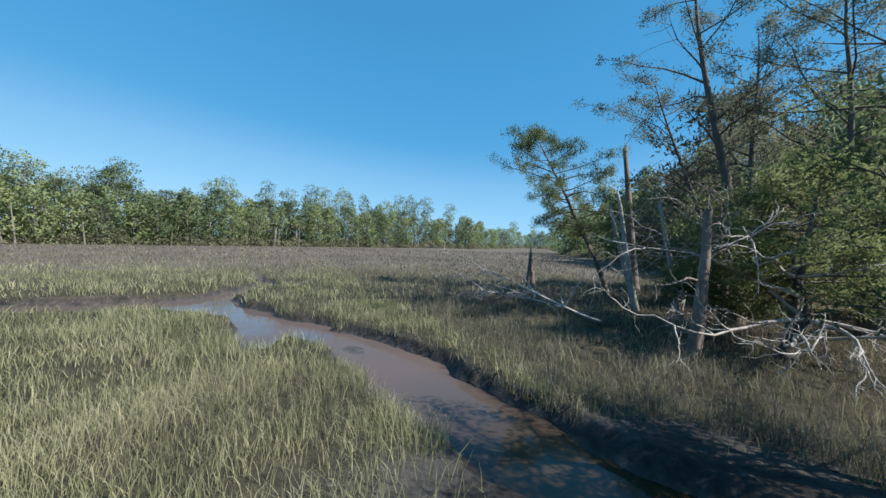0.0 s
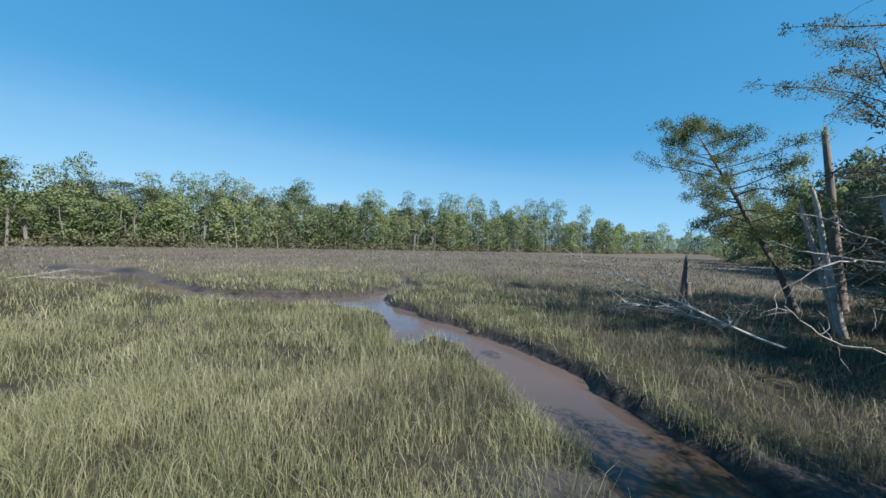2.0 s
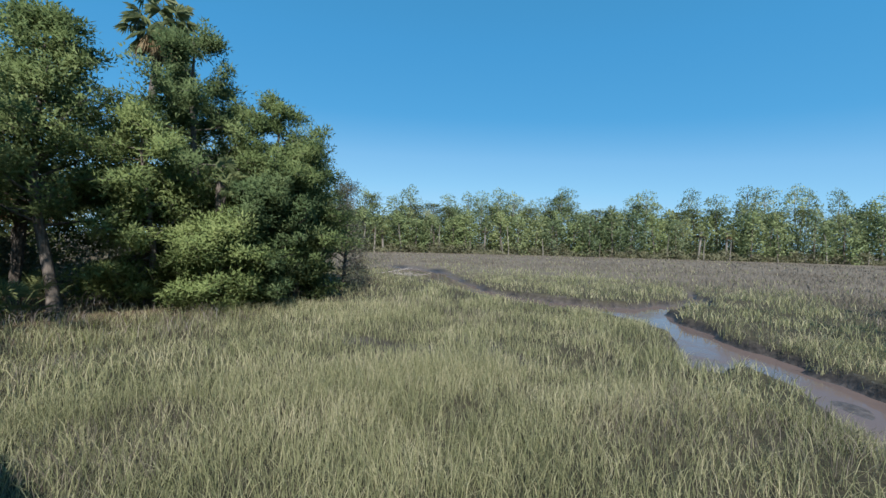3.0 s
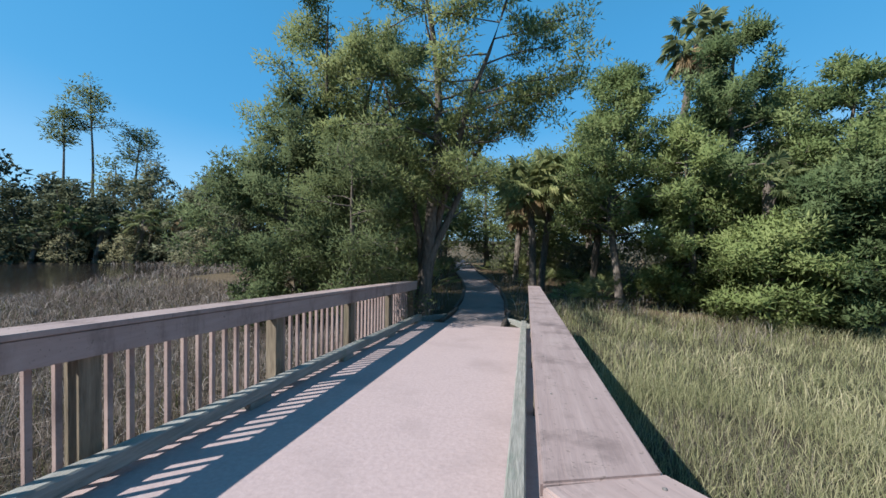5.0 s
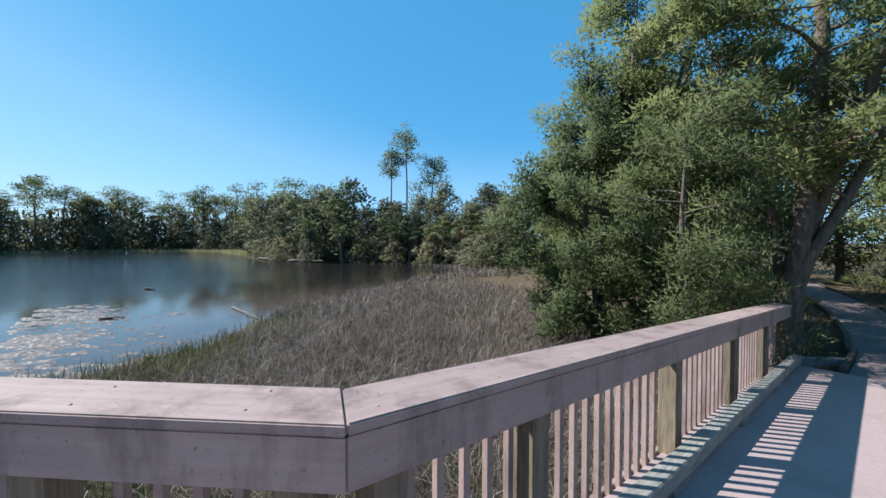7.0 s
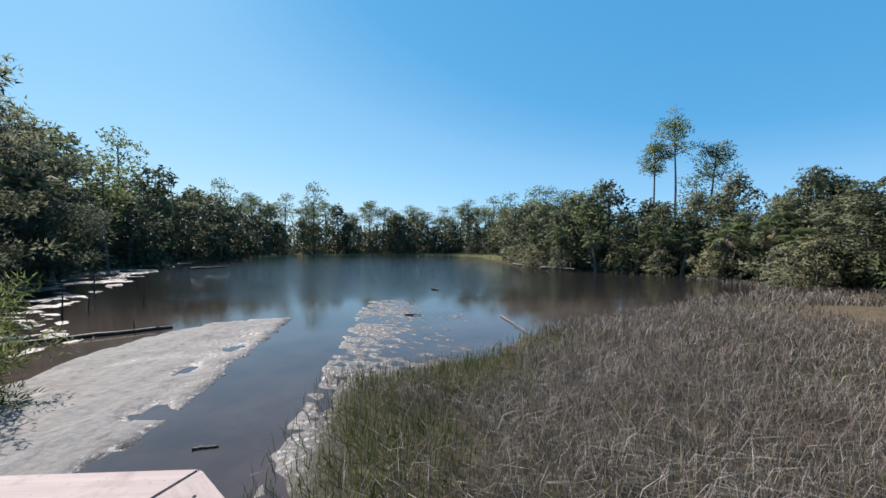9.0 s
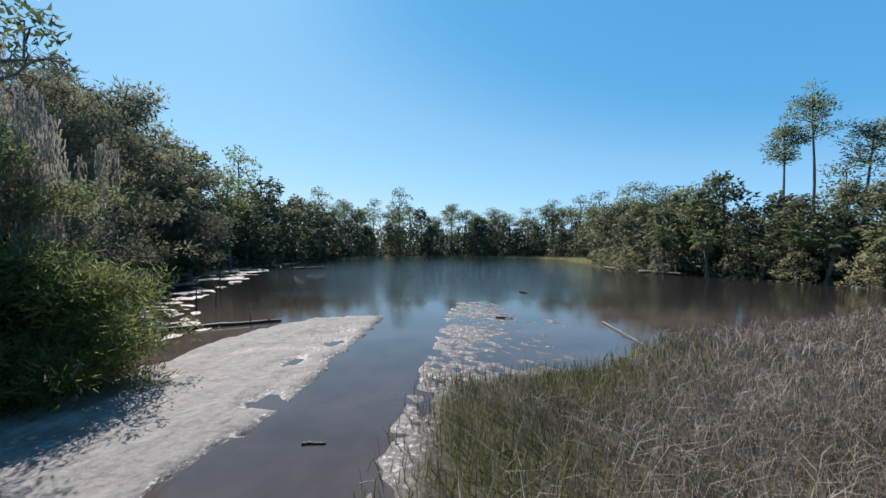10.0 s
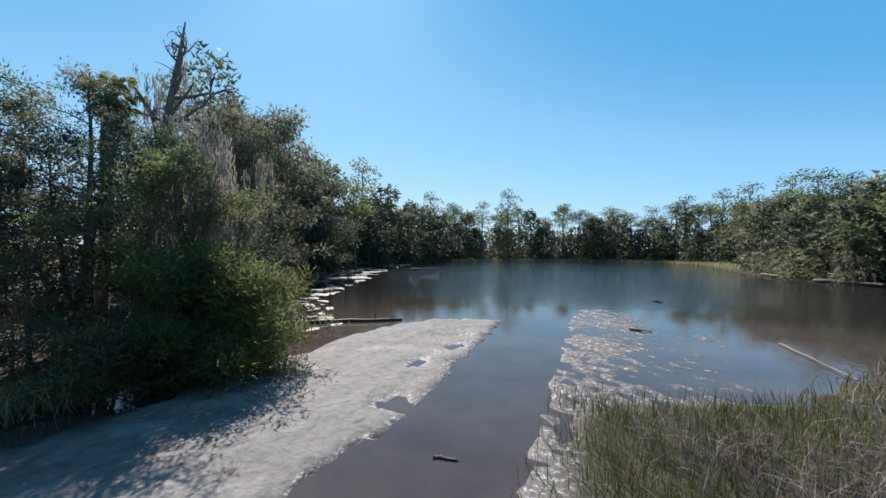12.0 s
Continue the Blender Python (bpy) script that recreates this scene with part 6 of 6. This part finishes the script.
def thicket(name, spots, mat, seed, label, per=120, leaf=(0.7, 0.4)):
    """Undergrowth too far off to tell apart: many leaf tufts along a wood's edge. spots: x, y, radius, height."""
    rng = np.random.default_rng(seed)
    g = Geo()
    for x, y, r, h in spots:
        z = float(land(x, y)[0])
        a, q, u = rng.uniform(0, 6.28, per), rng.uniform(0, 1, per) ** 0.5, rng.uniform(0, 1, per)
        wide = r * q * np.sqrt(np.clip(1.05 - u * u, 0.05, 1))
        at = np.stack([x + wide * np.cos(a), y + wide * np.sin(a), z + h * u * rng.uniform(0.8, 1.1)], 1)
        out = (at - [x, y, z + h * 0.3]) / [r, r, h] + rng.normal(0, 0.35, (per, 3))
        g.leaves(at, rng.normal(0, 1, (per, 3)) + [0, 0, 0.6], leaf[0], leaf[1], rng, out=out, slim=True)
    return tagged(new(name, g.mesh(name, mat)), label=label, category="undergrowth", kind="stuff")


spots = []
for k in range(150):
    az = 24 + 112 * (k + rng_far.uniform(0, 1)) / 150
    d = edge_of_marsh(az) + rng_far.uniform(-1, 3)
    spots.append((d * math.sin(radians(az)), d * math.cos(radians(az)), rng_far.uniform(1.5, 3.2), rng_far.uniform(0.8, 3.2)))
thicket("marsh_edge_scrub", spots, M_CEDAR_DULL, 205, "grey-green scrub along the far edge of the marsh", 260, (0.45, 0.28))
spots = []
for k in range(210):
    az = 24 + 110 * (k + rng_far.uniform(0, 1)) / 210
    d = edge_of_marsh(az) + rng_far.uniform(8, 24)
    spots.append((d * math.sin(radians(az)), d * math.cos(radians(az)), rng_far.uniform(3.0, 4.8), rng_far.uniform(10.5, 13.8)))
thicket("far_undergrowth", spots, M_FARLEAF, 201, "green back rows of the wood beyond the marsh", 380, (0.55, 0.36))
spots = []
for k in range(220):
    s = (len(SHORE) - 1) * (k + rng_far.uniform(0, 1)) / 220
    i = min(int(s), len(SHORE) - 2)
    x, y = (SHORE[i][c] + (s - i) * (SHORE[i + 1][c] - SHORE[i][c]) for c in (0, 1))
    away = Vector((x + 55, y + 6)).normalized()
    back = rng_far.uniform(-1.5, 3) if k % 2 else rng_far.uniform(12, 18)
    h = rng_far.uniform(0.8, 2.6) if k % 2 else rng_far.uniform(5.0, 8.2)
    spots.append((x + away.x * back, y + away.y * back, rng_far.uniform(1.5, 3.0) * (1 if k % 2 else 1.6), h))
back_rows = []
for k in range(150):
    a, d = radians(-135 + 80 * (k + rng_far.uniform(0, 1)) / 150), rng_far.uniform(124, 150)
    back_rows.append((d * math.sin(a), d * math.cos(a), rng_far.uniform(3.5, 5), rng_far.uniform(7.5, 11.5)))
thicket("back_woods", back_rows, M_SHORE, 204, "distant woods behind the pond's far shore", 150, (1.0, 0.7))
thicket("pond_undergrowth", spots, M_SHORE, 202, "dark undergrowth along the pond's wooded shore", 240, (0.42, 0.28))
spots = [(-5.5, 24, 2.2, 2.6), (-8.5, 22, 2.2, 3.0), (-12, 23, 2.4, 3.4), (-8, 29, 2.6, 3.6), (0.5, 27, 1.8, 2.0), (3.2, 26, 2.0, 3.0), (5.5, 25, 2.2, 3.5), (1.5, 31.5, 2.2, 3.2), (-2.5, 36.5, 2.4, 3.5), (2.5, 36, 2.6, 4.5), (-9, 35, 2.8, 4.5), (-12, 30, 2.8, 4.5),
         (7.5, 21.5, 2.0, 3.2), (10.5, 20, 2.2, 3.2), (13.5, 20.5, 2.2, 3.0), (4.4, 20.8, 1.5, 2.2), (-6.5, 42, 3.5, 6), (0, 43, 3.5, 6), (-14, 40, 3.5, 6), (6.5, 31, 3.0, 5.0), (-4.6, 17.6, 1.4, 1.7), (9, 26, 3, 5), (-15, 34, 3, 5), (-16, 26, 2.5, 4), (13, 28, 3, 5), (17, 31, 3.2, 5.5), (21, 34, 3.5, 6), (12, 37, 3.5, 6), (18, 40, 4, 6.5), (8, 40, 4, 6.5)]
thicket("path_undergrowth", spots, M_OAK, 203, "grey-olive undergrowth in the wood along the footpath", 1500, (0.22, 0.09))

# ---- grasses ----


def scatter(rng, x0, x1, y0, y1, per_m2):
    n = int((x1 - x0) * (y1 - y0) * per_m2)
    return rng.uniform(x0, x1, n), rng.uniform(y0, y1, n)


def clear_of_bridge(x, y):
    return ~((x > -1.75) & (x < 1.68) & (y > -9.6) & (y < 9.0)) & ~((np.abs(x) < np.minimum(3.4, 1.75 + np.minimum(-y, y - BACK_Y + 0.1))) & (y > BACK_Y - 0.2) & (y < 0.1)) & (from_line(PATH_LINE, x, y) > 1.0)


def creek_gap(x, y):
    return np.minimum(np.minimum(from_line(CREEK, x, y), from_line(BRANCH, x, y)), from_line(SIDE, x, y)) + 0.16 * waves(x, y, 1.5, 14)


def marsh_grass():
    rng = np.random.default_rng(5)
    g, brown = Geo(), Geo()
    for r0, r1, dens, width, step in ((0, 8, 800, 0.0062, 0), (8, 16, 240, 0.0105, 1), (16, 34, 58, 0.021, 2), (34, 62, 13, 0.042, 3), (62, 115, 2.2, 0.10, 4)):
        x, y = scatter(rng, 1.2, min(r1, 120) + 3, -min(r1, 70) - 3, min(r1, 110) + 3, dens)
        d = np.hypot(x - 3, y + 1.5)
        az = np.degrees(np.arctan2(x - 3, y + 1.5))
        keep = (d >= r0) & (d < r1) & clear_of_bridge(x, y) & (x > 1.2) & (az > -5) & (az < 175)
        x, y = x[keep], y[keep]
        z, mud, wood, plain, dark = land(x, y)
        gap = creek_gap(x, y)
        thin = 0.5 + 0.5 * waves(x, y, 3.3, 21)
        keep = ((mud < 0.35 + 0.3 * rng.uniform(size=len(x))) | ((gap > 0.5) & (rng.uniform(size=len(x)) < 0.09)) | ((gap < 0.4) & (x > 7.5))) & (wood < 0.55 + 0.5 * rng.uniform(size=len(x))) & (gap > 0.03) & (rng.uniform(size=len(x)) < np.clip(0.22 + 0.95 * thin + 0.25 * waves(x, y, 0.9, 25) + 0.4 * ease(-2, 3, y) * ease(18, 11, x), 0.06, 1))
        x, y, z, gap = x[keep], y[keep], z[keep], gap[keep]
        at = np.stack([x, y, z - 0.02], 1)
        tall = (0.37 + 0.11 * waves(x, y, 4, 22)) * rng.uniform(0.55, 1.25, len(x)) * np.where(gap < 0.5, 0.85, 1)
        far = ease(26, 48, np.hypot(x - 3, y) + 6 * waves(x, y, 16, 23)) * 0.85 + 0.25 * (waves(x, y, 8, 24) > 0.7)
        rush = (rng.uniform(size=len(x)) < far) | ((x > 3.5) & (y < -6.4 - 0.25 * (x > 9)) & (rng.uniform(size=len(x)) < 0.66))
        for geo, sel in ((g, ~rush), (brown, rush)):
            bent = rng.uniform(size=len(x)) < 0.3
            for pick, fall in ((sel & ~bent, 0.45), (sel & bent, 1.05)):
                geo.blades(at[pick], tall[pick], width * rng.uniform(0.6, 1.6, pick.sum()), fall, rng)
    tagged(new("marsh_grass", g.mesh("marsh_grass", M_MARSH)), label="yellow-green cordgrass covering the tidal marsh", category="grass", kind="stuff")
    tagged(new("needle_rush", brown.mesh("needle_rush", M_RUSH)), label="purple-brown needle rush on the far marsh", category="grass", kind="stuff")


def bank_grass():
    rng = np.random.default_rng(6)
    straw, green = Geo(), Geo()
    for r0, r1, dens, width in ((0, 10, 300, 0.009), (10, 20, 110, 0.016), (20, 40, 22, 0.035)):
        x, y = scatter(rng, -min(r1, 32) - 2, -1.4, -4, min(r1, 30) + 2, dens)
        d = np.hypot(x + 2, y)
        keep = (d >= r0) & (d < r1) & clear_of_bridge(x, y)
        x, y = x[keep], y[keep]
        z, mud, wood, plain, dark = land(x, y)
        edge = outside(POND, x, y)
        keep = (rng.uniform(size=len(x)) < np.where((x < -6) & (y < 3), ease(-0.3, 1.5, edge), edge > -0.1)) & (wood < 0.75) & (from_line(CHANNEL, x, y) > 0.35)
        keep |= (outside(FLAT, x, y) < -0.1) & (x > -10.5) & (y > -3.1) & (rng.uniform(size=len(x)) < 0.10) & (from_line(CHANNEL, x, y) > 0.35)
        x, y, z, edge = x[keep], y[keep], z[keep], edge[keep]
        at = np.stack([x, y, z - 0.02], 1)
        wet = ease(3.2, 1.0, edge + 0.6 * waves(x, y, 2.5, 31)) * ease(-19, -13, x) * ease(4.5, 2.0, y)
        fresh = rng.uniform(size=len(x)) < 0.05 + 0.85 * wet
        tall = rng.uniform(0.5, 1.2, len(x))
        green.blades(at[fresh], 0.37 * tall[fresh], width * 1.2 * rng.uniform(0.7, 1.4, fresh.sum()), 0.38, rng)
        straw.blades(at[~fresh], 0.52 * tall[~fresh], width * rng.uniform(0.6, 1.3, (~fresh).sum()), 0.85, rng, 0.6)
    # pale grass under the palms and along the path's edges
    x, y = scatter(rng, -4.5, 9.0, 10.0, 25.0, 38)
    near = from_line(PATH_LINE, x, y)
    keep = (near > 1.15) & (waves(x, y, 3.0, 33) > -0.35) & ((x > 0) | (near < 2.2))
    x, y = x[keep], y[keep]
    at = np.stack([x, y, land(x, y)[0] - 0.02], 1)
    pale = rng.uniform(size=len(x)) < 0.7
    straw.blades(at[pale], rng.uniform(0.25, 0.7, pale.sum()), 0.014, 0.7, rng, 0.5)
    green.blades(at[~pale], rng.uniform(0.2, 0.6, (~pale).sum()), 0.016, 0.5, rng)
    tagged(new("straw_grass", straw.mesh("straw_grass", M_STRAW)), label="tangled pinkish-brown dead grass on the pond bank", category="grass", kind="stuff")
    tagged(new("bank_grass", green.mesh("bank_grass", M_FRESH)), label="fresh green grass at the pond's edge", category="grass", kind="stuff")


def shore_grass():
    """A pale strip of reeds along the pond's far bank."""
    rng = np.random.default_rng(8)
    g = Geo()
    bank = [(-76, 16), (-101, 18), (-114, 8), (-118, -8), (-107, -25), (-86, -38)]
    for (x0, y0), (x1, y1) in zip(bank, bank[1:]):
        k = int(math.hypot(x1 - x0, y1 - y0) * 42)
        t = rng.uniform(0, 1, k)
        x, y = x0 + t * (x1 - x0) + rng.normal(0, 1.1, k), y0 + t * (y1 - y0) + rng.normal(0, 1.1, k)
        g.blades(np.stack([x, y, np.maximum(land(x, y)[0], POND_Z) - 0.02], 1), rng.uniform(0.4, 1.0, k), 0.07, 0.4, rng)
    tagged(new("shore_grass", g.mesh("shore_grass", M_MARSH)), label="pale strip of reeds along the pond's far bank", category="grass", kind="stuff")


marsh_grass()
bank_grass()
shore_grass()
